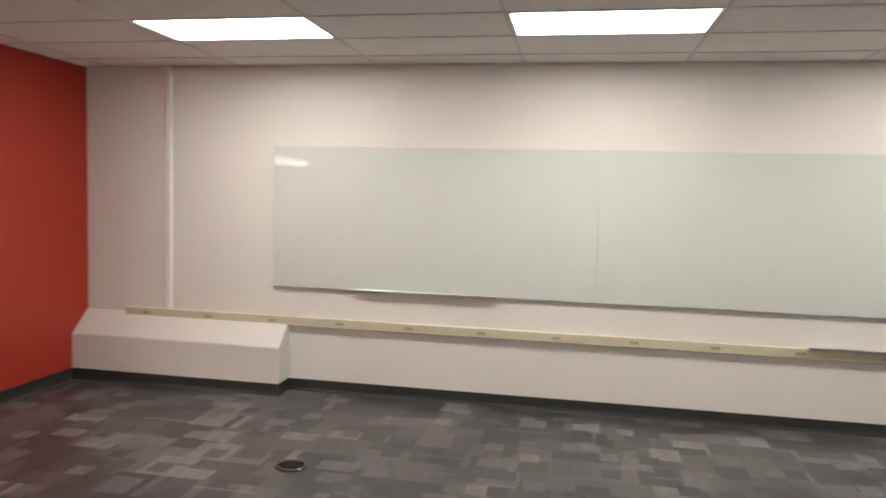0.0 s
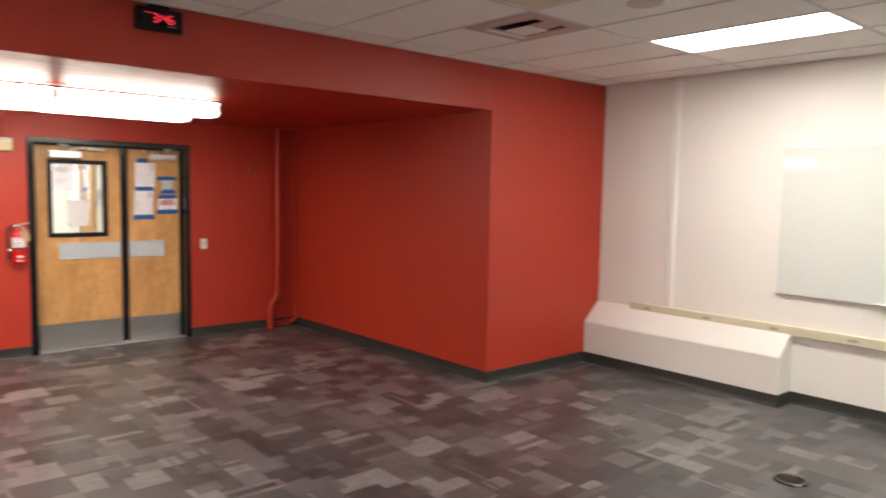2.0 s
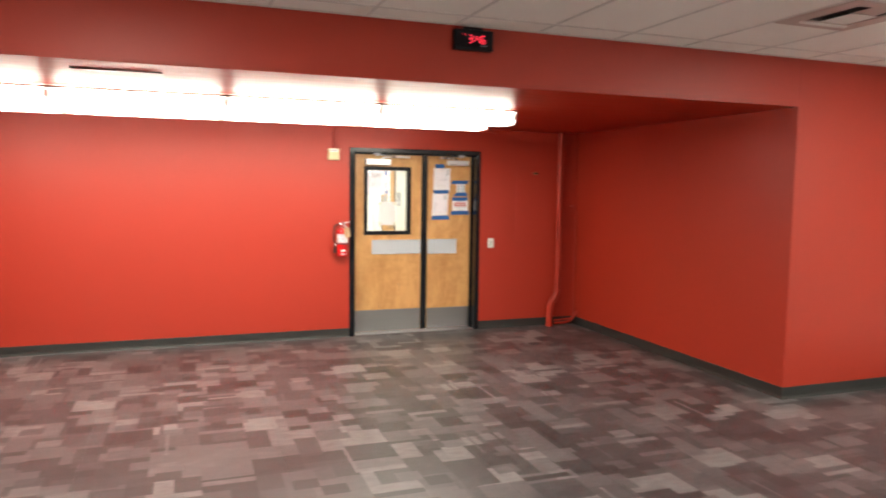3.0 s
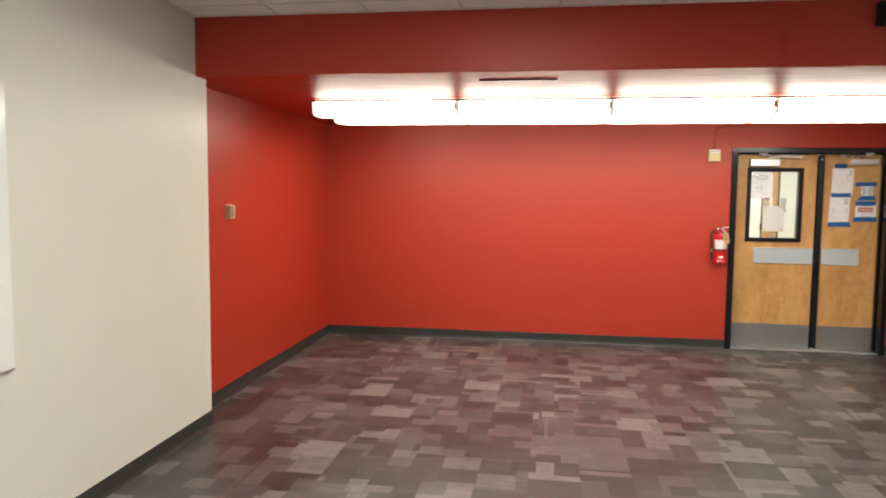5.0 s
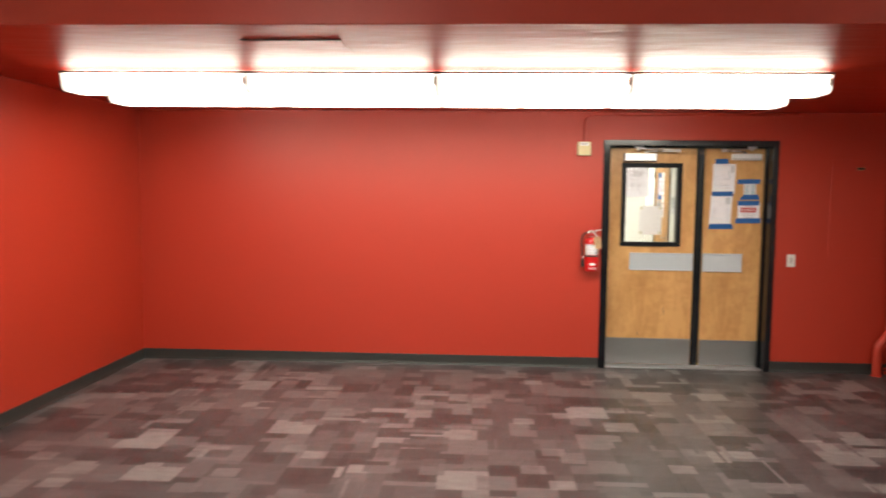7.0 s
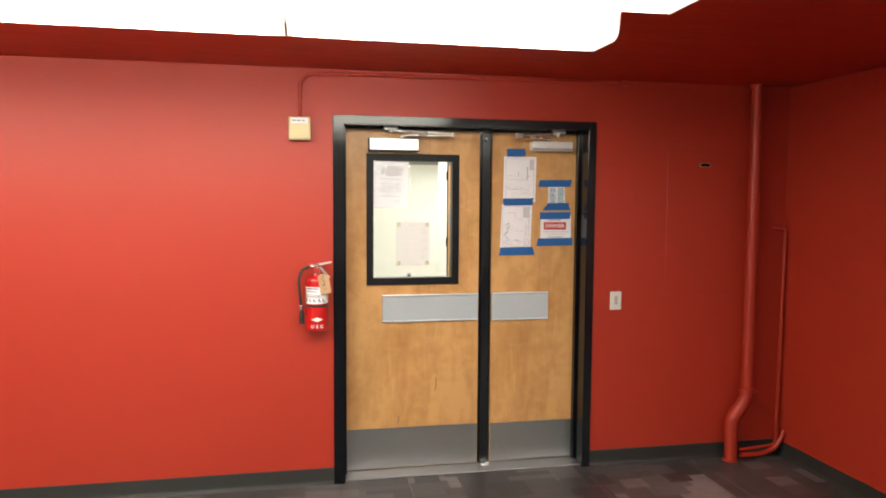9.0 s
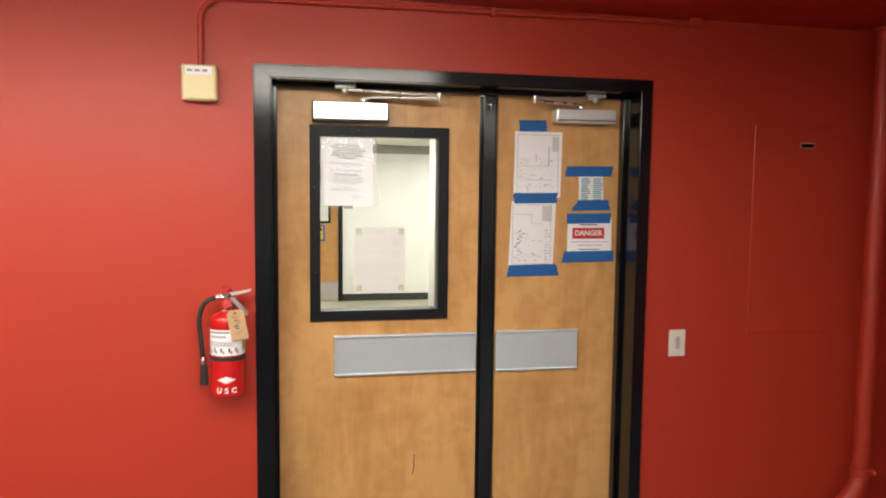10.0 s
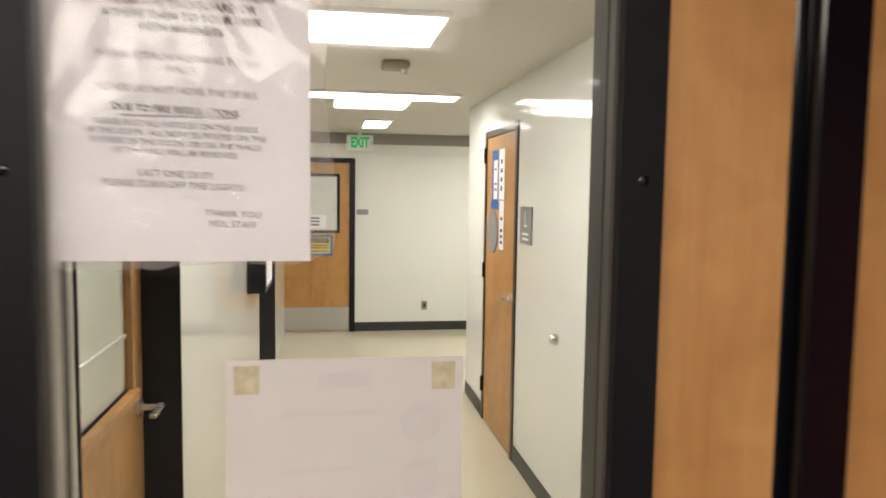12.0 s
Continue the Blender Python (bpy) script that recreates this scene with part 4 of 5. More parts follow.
def push_plate(parent, y0, y1, z0, z1):
    p = part("push_plate", one_box(LEAF, y0, z0, LEAF + 0.010, y1, z1, 0.002, 1), M_SATIN, parent, "satin aluminium push plate")
    part("plate_lip", one_box(LEAF + 0.010, y0, z1 - 0.012, LEAF + 0.020, y1, z1, 0.003), M_SATIN, p)
    part("plate_lip", one_box(LEAF + 0.010, y0, z0, LEAF + 0.018, y1, z0 + 0.009, 0.003), M_SATIN, p)


def door_left():
    t = thing("door_1", (LEAF, 0.53, 0), "closed blond maple door leaf with glazed window and closer", "door", "", "structure")
    y0, y1, z1 = 0.109, 0.948, 2.108
    a, b, c, d = 0.280, 0.780, 1.197, 1.925
    bm = bm_new()
    xa = LEAF - 0.045
    for q in ((y0, 0.012, y1, c), (y0, d, y1, z1), (y0, c, a, d), (b, c, y1, d)):
        box(bm, xa, q[0], q[1], LEAF, q[2], q[3])
    bmesh.ops.remove_doubles(bm, verts=bm.verts[:], dist=0.0002)
    part("leaf", bm, M_WOOD, t)
    bm = bm_new()
    e, f, g, h = 0.246, 0.817, 1.163, 1.960
    for s, (u, v) in ((1, (LEAF, LEAF + 0.012)), (-1, (xa - 0.012, xa))):
        w = 0.042
        prism(bm, [(e, g), (f, g), (f - w, g + w), (e + w, g + w)], "x", u, v)
        prism(bm, [(e, h), (f, h), (f - w, h - w), (e + w, h - w)], "x", u, v)
        prism(bm, [(e, g), (e + w, g + w), (e + w, h - w), (e, h)], "x", u, v)
        prism(bm, [(f, g), (f - w, g + w), (f - w, h - w), (f, h)], "x", u, v)
    fr = part("window_frame", bm, M_BLACKM, t, "charcoal steel window frame")
    for y, z in ((e + 0.2, h - 0.02), (e + 0.42, h - 0.02), (e + 0.02, h - 0.25), (e + 0.02, g + 0.2), (f - 0.02, h - 0.25), (f - 0.02, g + 0.2)):
        part("screw", lathe(bm_new(), [(0.005, 0), (0.005, 0.001), (0.003, 0.0018)], (LEAF + 0.0118, y, z), "x", 12), M_BLACK, fr)
    bm = bm_new()
    for q in ((a, c, b, c + 0.008), (a, d - 0.008, b, d), (a, c + 0.008, a + 0.008, d - 0.008), (b - 0.008, c + 0.008, b, d - 0.008)):
        box(bm, LEAF - 0.016, q[0], q[1], LEAF - 0.002, q[2], q[3])
    part("glazing_bead", bm, M_GREYBEAD, fr)
    # left side of the lining pale, the other three dark grey
    part("reveal_lining", one_box(xa - 0.0115, a, c + 0.0076, LEAF - 0.0225, a + 0.0075, d - 0.0076), M_SWITCH, fr, "pale left lining of the window opening")
    for q in ((a, c, b, c + 0.0075), (a, d - 0.0075, b, d), (b - 0.0075, c + 0.0076, b, d - 0.0076)):
        part("reveal_lining", one_box(xa - 0.0115, q[0], q[1], LEAF - 0.0225, q[2], q[3]), M_GREYBEAD, fr)
    pane = part("pane", one_box(LEAF - 0.0215, a, c, LEAF - 0.0165, b, d), M_GLASS, t, "clear glass pane")
    pane.visible_shadow = False
    push_plate(t, 0.341, 0.944, 0.932, 1.101)
    part("kick_plate", one_box(LEAF, 0.110, 0.014, LEAF + 0.002, 0.945, 0.268), M_STEEL, t, "scuffed stainless kick plate")
    closer(t, 0.257, 0.559, 1.972, 2.050, (0.462, 0), (0.752, 2.066), (0.385, 2.094), True)
    bm = tube(bm_new(), smooth_line([(LEAF + 0.0002, 0.682, 0.575), (LEAF + 0.0002, 0.679, 0.55), (LEAF + 0.0002, 0.681, 0.52), (LEAF + 0.0002, 0.673, 0.49)]), 0.0022, 6)
    part("scratch", bm, M_INK, t, "dark scratch in veneer")
    bm = tube(bm_new(), [(LEAF + 0.0002, 0.441, 0.34), (LEAF + 0.0002, 0.447, 0.32), (LEAF + 0.0002, 0.440, 0.295)], 0.002, 6)
    part("scratch", bm, M_INK, t)
    return t


def door_right():
    t = thing("door_2", (LEAF, 1.31, 0), "closed narrow blond maple door leaf with taped papers", "door", "", "structure")
    y0, y1, z1 = 1.028, 1.588, 2.108
    part("leaf", one_box(LEAF - 0.045, y0, 0.012, LEAF, y1, z1, 0.002, 1), M_WOOD, t)
    push_plate(t, 1.031, 1.406, 0.926, 1.103)
    part("kick_plate", one_box(LEAF, 1.033, 0.014, LEAF + 0.002, 1.583, 0.262), M_STEEL, t, "scuffed stainless kick plate")
    closer(t, 1.270, 1.534, 1.992, 2.051, (1.385, 0), (1.150, 2.070), (1.437, 2.096), False)


door_left()
door_right()

# ---------------------------------------------------------------- papers and tape on the doors
PX = LEAF + 0.0006


def sheet(bm, y0, z0, y1, z1, x, lean=0.0, curl=0.006, n=8, fade=1.0):
    """A sheet of paper with a little waviness, leaning sideways by lean."""
    grid = []
    for j in range(n + 1):
        row = []
        for i in range(n + 1):
            u, v = i / n, j / n
            w = curl * fade * (0.5 + 0.5 * noise.noise((u * 2.3 + y0 * 5, v * 2.9 + z0 * 3, 1.7))) * (0.3 + 0.7 * math.sin(math.pi * v))
            row.append(bm.verts.new((x + w, y0 + (y1 - y0) * u + lean * v, z0 + (z1 - z0) * v)))
        grid.append(row)
    for j in range(n):
        for i in range(n):
            bm.faces.new((grid[j][i], grid[j][i + 1], grid[j + 1][i + 1], grid[j + 1][i]))
    bmesh.ops.recalc_face_normals(bm, faces=bm.faces[:])
    r = bmesh.ops.extrude_face_region(bm, geom=bm.faces[:])
    bmesh.ops.translate(bm, vec=(0.0004, 0, 0), verts=[g for g in r["geom"] if isinstance(g, bmesh.types.BMVert)])
    bmesh.ops.recalc_face_normals(bm, faces=bm.faces[:])
    return bm


def tape(y0, z0, y1, z1, x, skew=(0, 0, 0, 0)):
    """A torn strip of masking tape with uneven ends."""
    rnd = random.Random(int(1000 * (abs(y0) + z0)))
    n = 5
    left = [(y0 + skew[0] + (skew[1] - skew[0]) * k / n + rnd.uniform(-0.003, 0.003), z0 + (z1 - z0) * k / n) for k in range(n + 1)]
    right = [(y1 + skew[2] + (skew[3] - skew[2]) * k / n + rnd.uniform(-0.003, 0.003), z0 + (z1 - z0) * k / n + 0.003) for k in range(n + 1)]
    bm = prism(bm_new(), left + right[::-1], "x", x, x + 0.0007)
    return solid("masking_tape", bm, M_BLUE, "torn strip of blue masking tape on door", "tape", "blue tape strips on the door")


def plan_sheet(y0, z0, y1, z1, lean, seed, label):
    t = thing("plan_drawing", (PX, (y0 + y1) / 2, z0), label, "paper", "plan drawings taped to the door")
    s = part("sheet", sheet(bm_new(), y0, z0, y1, z1, PX, lean, 0.003), M_PAPER, t)
    rnd = random.Random(seed)
    x = PX + 0.0042
    w, h = y1 - y0, z1 - z0

    def bar(u0, v0, u1, v1, m=M_INKN):
        bm = one_box(x, y0 + w * u0 + lean * v0, z0 + h * v0, x + 0.0003, y0 + w * u1 + lean * v0, z0 + h * v1)
        part("drawn_line", bm, m, s)
    for u in (0.07, 0.93):
        bar(u, 0.05, u + 0.008, 0.95, M_INKL)
    for v in (0.05, 0.945):
        bar(0.07, v, 0.93, v + 0.006, M_INKL)
    zones = ((0.08, 0.52, 0.85, 0.08), (0.10, 0.30, 0.75, 0.08), (0.25, 0.12, 0.6, 0.10)) if seed == 1 else ((0.08, 0.12, 0.14, 0.45), (0.12, 0.08, 0.5, 0.12), (0.74, 0.10, 0.16, 0.80), (0.15, 0.42, 0.3, 0.2))
    for ink in (M_INKN, M_INKL):
        bm = bm_new()
        for k in range(34):
            zu, zv, zw, zh = zones[k % len(zones)]
            cu, cv, turn, size = zu + zw * rnd.random(), zv + zh * rnd.random(), rnd.uniform(-1.2, 1.2), rnd.uniform(0.003, 0.012)
            stroke = bmesh.ops.create_cube(bm, size=1.0)["verts"]
            place = Matrix.Translation((x + 0.0002, y0 + w * cu + lean * cv, z0 + h * cv)) @ Matrix.Rotation(turn, 4, "X") @ Matrix.Diagonal((0.0003, size, 0.0011, 1))
            bmesh.ops.transform(bm, matrix=place, verts=stroke)
        tagged(part("sketch_marks", bm, ink, s), kind="stuff")
    if seed == 1:
        bar(0.79, 0.70, 0.92, 0.93, M_PALE)
        bar(0.72, 0.50, 0.735, 0.78, M_TEAL)
        for row, count in ((0.50, 9), (0.42, 6), (0.28, 9), (0.18, 4), (0.08, 4)):
            for k in range(count):
                u = 0.12 + 0.66 * k / count + rnd.uniform(-0.02, 0.04)
                v = row + rnd.uniform(-0.02, 0.02)
                bar(u, v, u + rnd.uniform(0.012, 0.05), v + rnd.uniform(0.004, 0.011), rnd.choice((M_INKN, M_INKN, M_INKL)))
        bar(0.45, 0.55, 0.46, 0.66)
        bar(0.10, 0.475, 0.78, 0.480, M_INKL)
        bar(0.10, 0.265, 0.78, 0.270, M_INKL)
    else:
        bar(0.70, 0.70, 0.92, 0.93, M_PALE)
        bar(0.10, 0.80, 0.46, 0.805, M_INKL)
        bar(0.46, 0.66, 0.467, 0.80, M_INKL)
        bar(0.46, 0.66, 0.70, 0.665, M_INKL)
        for k in range(17):
            v = 0.10 + 0.5 * k / 17
            u = 0.10 + rnd.uniform(0, 0.16)
            bar(u, v, u + rnd.uniform(0.02, 0.08), v + rnd.uniform(0.005, 0.014), M_INKN)
        for k in range(12):
            v = 0.08 + 0.52 * k / 12
            bar(0.78, v, 0.78 + rnd.uniform(0.04, 0.12), v + 0.006, M_INKN)
        for k in range(8):
            u, v = 0.30 + rnd.uniform(0, 0.4), 0.10 + rnd.uniform(0, 0.45)
            bar(u, v, u + rnd.uniform(0.03, 0.12), v + 0.007, M_INKL)


plan_sheet(1.100, 1.676, 1.312, 1.957, 0.004, 1, "white plan drawing sheet taped to narrow door")
plan_sheet(1.084, 1.375, 1.284, 1.660, 0.010, 2, "creased white plan drawing taped below another sheet")
tape(1.121, 1.955, 1.241, 2.003, PX + 0.0050)
tape(1.099, 1.650, 1.298, 1.694, PX + 0.0052, (0.006, 0, -0.004, 0))
tape(1.081, 1.336, 1.303, 1.386, PX + 0.0052, (-0.004, 0.004, 0.010, -0.008))
tape(1.334, 1.768, 1.551, 1.812, PX + 0.0052, (-0.003, 0.002, -0.006, 0))
tape(1.372, 1.620, 1.545, 1.666, PX + 0.0052, (-0.012, 0.022, 0, -0.012))
tape(1.342, 1.564, 1.547, 1.608, PX + 0.0052)
tape(1.329, 1.395, 1.566, 1.443, PX + 0.0052, (-0.008, 0.006, 0, -0.002))


def leaflet():
    t = thing("leaflet", (PX, 1.45, 1.655), "small crumpled leaflet with pale teal print", "paper")
    s = part("sheet", sheet(bm_new(), 1.398, 1.655, 1.511, 1.780, PX, -0.004, 0.006), M_PAPER, t)
    rnd = random.Random(4)
    for col in (1.405, 1.461):
        for k in range(11):
            z = 1.668 + k * 0.0088
            part("print_bar", one_box(PX + 0.0068, col, z, PX + 0.0071, col + 0.040 + rnd.uniform(-0.012, 0.004), z + 0.0045), M_TEAL if rnd.random() < 0.7 else M_INKL, s)


leaflet()


def danger_sign():
    t = thing("danger_sign", (PX, 1.45, 1.42), "white paper sign with red DANGER heading taped to door", "sign")
    s = part("sheet", sheet(bm_new(), 1.349, 1.420, 1.554, 1.590, PX, 0.0, 0.003), M_PAPER, t)
    h = part("heading_panel", one_box(PX + 0.0040, 1.371, 1.499, PX + 0.0044, 1.519, 1.546), M_SIGNRED, t, "red heading panel")
    letters("DANGER", 0.033, M_SIGNWHITE, h, on_x(PX + 0.0046, 1.445, 1.5225), squeeze=0.95, bold=0.0006)
    for y0, y1, z, hh in ((1.405, 1.485, 1.557, 0.005), (1.362, 1.540, 1.484, 0.002), (1.395, 1.510, 1.469, 0.002), (1.400, 1.500, 1.450, 0.0035)):
        part("print_bar", one_box(PX + 0.0040, y0, z, PX + 0.0043, y1, z + hh), M_INKN, s)


danger_sign()

NOTE = ("PLEASE DO NOT ATTACH\nANYTHING TO THE SURFACE OF\nYOUR DESK.  POST ITEMS ON YOUR\nPERSONAL TACKBOARD OR\nADHERE THEM TO YOUR DESK\nWITH MAGNETS.",
        "PLEASE ATTACH NOTHING TO MDL\nWALLS.", "PLEASE DO NOT MOVE THE DESKS.", "DUE TO FIRE REGULATIONS",
        "PLEASE POST ALL NOTICES ON THE INSIDE\nOF THE DOOR.  ALL NOTICES POSTED ON THE\nOUTSIDE OF THE DOOR, OR ON THE WALLS\nOF THE HALL WILL BE REMOVED.",
        "LAST ONE OUT?\nPLEASE TURN OFF THE LIGHTS!", "THANK YOU\nMDL STAFF")


def notice():
    gx = LEAF - 0.0160
    y0, y1, z0, z1 = 0.288, 0.515, 1.632, 1.918
    t = thing("notice_in_sleeve", (gx, 0.39, z0), "printed notice in crinkled clear plastic sleeve on glass", "notice")
    s = part("sheet", sheet(bm_new(), y0 + 0.004, z0 + 0.004, y1 - 0.013, z1 - 0.004, gx, 0.0, 0.0015), M_PAPER, t)
    tilt = -2.0
    for body, size, z, y, bold in ((NOTE[0], 0.0092, 1.855, 0.398, 0.0003), (NOTE[1], 0.0082, 1.801, 0.396, 0.0), (NOTE[2], 0.0082, 1.779, 0.394, 0.0), (NOTE[3], 0.0080, 1.763, 0.392, 0.0002), (NOTE[4], 0.0068, 1.739, 0.392, 0.0), (NOTE[5], 0.0082, 1.705, 0.390, 0.0), (NOTE[6], 0.0080, 1.672, 0.437, 0.0)):
        letters(body, size, M_INKN, s, on_x(gx + 0.0024, y, z, tilt), "printed_text", squeeze=1.0, thick=0.0001, bold=bold)
    part("underline", one_box(gx + 0.0024, 0.348, 1.7575, gx + 0.0026, 0.440, 1.7583), M_INK, s)
    # sleeve: a thin film with upright creases fanning from the top
    bm = bm_new()
    n = 56
    grid = []
    for j in range(n + 1):
        row = []
        for i in range(n + 1):
            u, v = i / n, j / n
            ang = math.atan2(u - 0.45, 1.25 - v)
            fan = 0.5 + 0.5 * math.sin(ang * 24 + 2.2 * noise.noise((u * 3, v * 3, 0)))
            top = min(1.0, max(0.0, (v - 0.25) / 0.5))
            crease = 0.0020 * fan * fan * top + 0.009 * (1 - v)
            crease += 0.003 * noise.noise((u * 6, v * 6, 3.0)) * (1.0 if v < 0.15 or u > 0.82 else 0.45)
            side = y0 + (y1 - y0) * u + 0.012 * max(0.0, u - 0.7) * (math.sin(v * 9) + 2.0 * (1 - v))
            turn = max(0.0, u - 0.80) / 0.20
            hem = z0 + (z1 - z0) * v + (1 - v) ** 6 * (0.016 * turn * turn - 0.003 * math.sin(u * 7) + 0.0025 * noise.noise((u * 14, 0.0, 5.0)))
            row.append(bm.verts.new((gx + 0.0040 + max(-0.001, crease), side, hem)))
        grid.append(row)
    for j in range(n):
        for i in range(n):
            bm.faces.new((grid[j][i], grid[j][i + 1], grid[j + 1][i + 1], grid[j + 1][i]))
    film = part("plastic_sleeve", bm, M_SLEEVE, t, "crinkled clear plastic sleeve")
    film.visible_shadow = False


notice()


def back_sheet():
    gx = LEAF - 0.0222
    y0, y1, z0, z1 = 0.428, 0.641, 1.275, 1.547
    t = thing("taped_notice_back", (gx, 0.53, z0), "back of white paper taped to far side of glass", "paper")
    s = part("sheet", one_box(gx - 0.0006, y0, z0, gx - 0.0002, y1, z1), M_PAPERB, t)
    for y in (y0 + 0.018, y1 - 0.018):
        for z in (z0 + 0.018, z1 - 0.018):
            part("tape_square", one_box(gx - 0.0001, y - 0.011, z - 0.013, gx + 0.0002, y + 0.011, z + 0.013), M_TAPEOLD, t, "yellowed tape square")
    for k in range(4):
        z = 1.485 - 0.053 * k
        disc = lathe(bm_new(), [(0.018, -0.0002), (0.019, -0.0001), (0.018, 0.0001)], (gx, 0.602, z), "x", 28)
        part("show_through", disc, M_FAINT, s, "faint print showing through the paper")
        for dz in (-0.006, 0.0, 0.006):
            part("show_through", one_box(gx + 0.0001, 0.591, z + dz - 0.001, gx + 0.0002, 0.613, z + dz + 0.001), M_PAPERB, s)
    for ya, yb, za, zb in ((0.508, 0.556, 1.520, 1.534), (0.474, 0.560, 1.494, 1.498), (0.474, 0.548, 1.442, 1.446), (0.470, 0.560, 1.410, 1.414)):
        part("show_through", one_box(gx - 0.0002, ya, za, gx + 0.0001, yb, zb), M_FAINT, s)


back_sheet()


# ---------------------------------------------------------------- fire extinguisher


def extinguisher():
    cy, cx = -0.071, X + 0.0842
    r = 0.066
    t = thing("fire_extinguisher", (cx, cy, 0.915), "red fire extinguisher with black hose hanging beside door", "fire extinguisher")
    part("cylinder", lathe(bm_new(), [(0.058, 0.915), (r - 0.003, 0.918), (r, 0.928), (r, 1.226), (r * 0.98, 1.238), (r * 0.90, 1.250), (r * 0.68, 1.259), (0.026, 1.264), (0.024, 1.272)], (cx, cy, 0), seg=36), M_EXTRED, t)
    part("skirt_band", lathe(bm_new(), [(r + 0.0006, 1.066), (r + 0.003, 1.069), (r + 0.003, 1.081), (r + 0.0006, 1.084)], (cx, cy, 0), seg=36), M_RUBBER, t, "black rubber strap")

    def wrap(z0, z1, a0, a1, off, n=20):
        bm = bm_new()
        lo, hi = [], []
        for i in range(n + 1):
            a = radians(a0 + (a1 - a0) * i / n)
            lo.append(bm.verts.new((cx + (r + off) * math.cos(a), cy + (r + off) * math.sin(a), z0)))
            hi.append(bm.verts.new((cx + (r + off) * math.cos(a), cy + (r + off) * math.sin(a), z1)))
        for i in range(n):
            bm.faces.new((lo[i], lo[i + 1], hi[i + 1], hi[i]))
        return bm
    lab = part("label", wrap(1.090, 1.196, -88, 88, 0.0008), M_PAPER, t, "white instruction label")
    part("label_stripe", wrap(1.182, 1.189, -60, 10, 0.0012), M_INKN, lab)
    part("label_stripe", wrap(1.092, 1.194, -87, -66, 0.0012), M_TAG, lab)
    part("label_stripe", wrap(1.108, 1.150, 58, 74, 0.0012), surface("lime_print", (0.45, 0.55, 0.05), 0.5), lab)
    part("label_stripe", wrap(1.164, 1.172, -60, 0, 0.0012), M_INKL, lab)
    for a in (-62, -38, -14, 12, 34):
        part("pictogram", wrap(1.104, 1.122, a - 5, a + 1, 0.0013, 3), M_INK, lab)
        part("pictogram", wrap(1.098, 1.110, a + 2, a + 8, 0.0013, 3), M_INKN, lab)
    for k in range(6):
        part("text_line", wrap(1.1285 + 0.0036 * k, 1.1300 + 0.0036 * k, -66 + 3 * (k % 2), 30 - 7 * (k % 3), 0.0013, 10), M_INKN, lab)
    bm = bm_new()
    top, low = [], []
    for i in range(13):
        u = -0.036 + 0.006 * i
        h = 0.0145 * (1 - abs(u) / 0.036)
        q = (cx + (r + 0.001) * math.cos(u / r), cy + (r + 0.001) * math.sin(u / r))
        top.append(bm.verts.new((*q, 0.990 + h + 0.0001)))
        low.append(bm.verts.new((*q, 0.990 - h)))
    for i in range(12):
        bm.faces.new((low[i], low[i + 1], top[i + 1], top[i]))
    part("diamond_mark", bm, M_SIGNWHITE, t, "white diamond mark")
    for ch, a in (("U", -24), ("S", 0), ("C", 24)):
        letters(ch, 0.030, M_SIGNWHITE, t, Matrix.Translation((cx, cy, 0.945)) @ pose(0, 0, 0, 0, 0, a) @ Matrix.Translation((r + 0.0008, 0, 0)) @ FACE_X, bold=0.001)
    part("valve", lathe(bm_new(), [(0.022, 1.268), (0.022, 1.285), (0.016, 1.290), (0.016, 1.318), (0.020, 1.322), (0.020, 1.336), (0.012, 1.342)], (cx, cy, 0), seg=20), M_CHROME, t)
    part("gauge", lathe(bm_new(), [(0.015, 0), (0.017, 0.003), (0.017, 0.010), (0.013, 0.012)], (cx + 0.017, cy, 1.297), "x", 24), M_SIGNRED, t, "round pressure gauge")
    bm = bm_new()
    prism(bm, [(cy - 0.040, 1.318), (cy + 0.02, 1.328), (cy + 0.088, 1.344), (cy + 0.089, 1.353), (cy + 0.02, 1.342), (cy - 0.040, 1.332)], "x", cx - 0.011, cx + 0.011)
    part("top_lever", bm, M_CLOSER, t, "aluminium squeeze lever")
    bm = prism(bm_new(), [(cy + 0.008, 1.322), (cy + 0.030, 1.318), (cy + 0.080, 1.252), (cy + 0.072, 1.243), (cy + 0.020, 1.306)], "x", cx - 0.010, cx + 0.010)
    part("carry_handle", bm, M_ALU, t, "aluminium carrying handle")
    part("pin_seal", lathe(bm_new(), [(0.013, -0.004), (0.014, 0), (0.014, 0.008), (0.008, 0.012)], (cx - 0.005, cy - 0.004, 1.354), seg=16), M_SIGNRED, t)
    hose = smooth_line([(cx + 0.004, cy - 0.014, 1.322), (cx + 0.004, cy - 0.050, 1.320), (cx + 0.006, cy - 0.090, 1.300), (cx + 0.008, cy - 0.108, 1.230), (cx + 0.008, cy - 0.100, 1.15), (cx + 0.008, cy - 0.092, 1.06)], 3)
    part("hose", tube(bm_new(), hose, 0.0095), M_RUBBER, t, "black rubber hose")
    part("hose_fitting", tube(bm_new(), [(cx + 0.004, cy - 0.012, 1.322), (cx + 0.004, cy - 0.042, 1.321)], 0.011), M_CHROME, t)
    part("ferrule", lathe(bm_new(), [(0.0125, 1.045), (0.013, 1.05), (0.013, 1.072), (0.0115, 1.076)], (cx + 0.008, cy - 0.092, 0), seg=16), M_CHROME, t)
    part("nozzle", lathe(bm_new(), [(0.015, 0.958), (0.0165, 0.962), (0.0125, 1.046)], (cx + 0.008, cy - 0.090, 0), seg=18), M_RUBBER, t, "black nozzle")
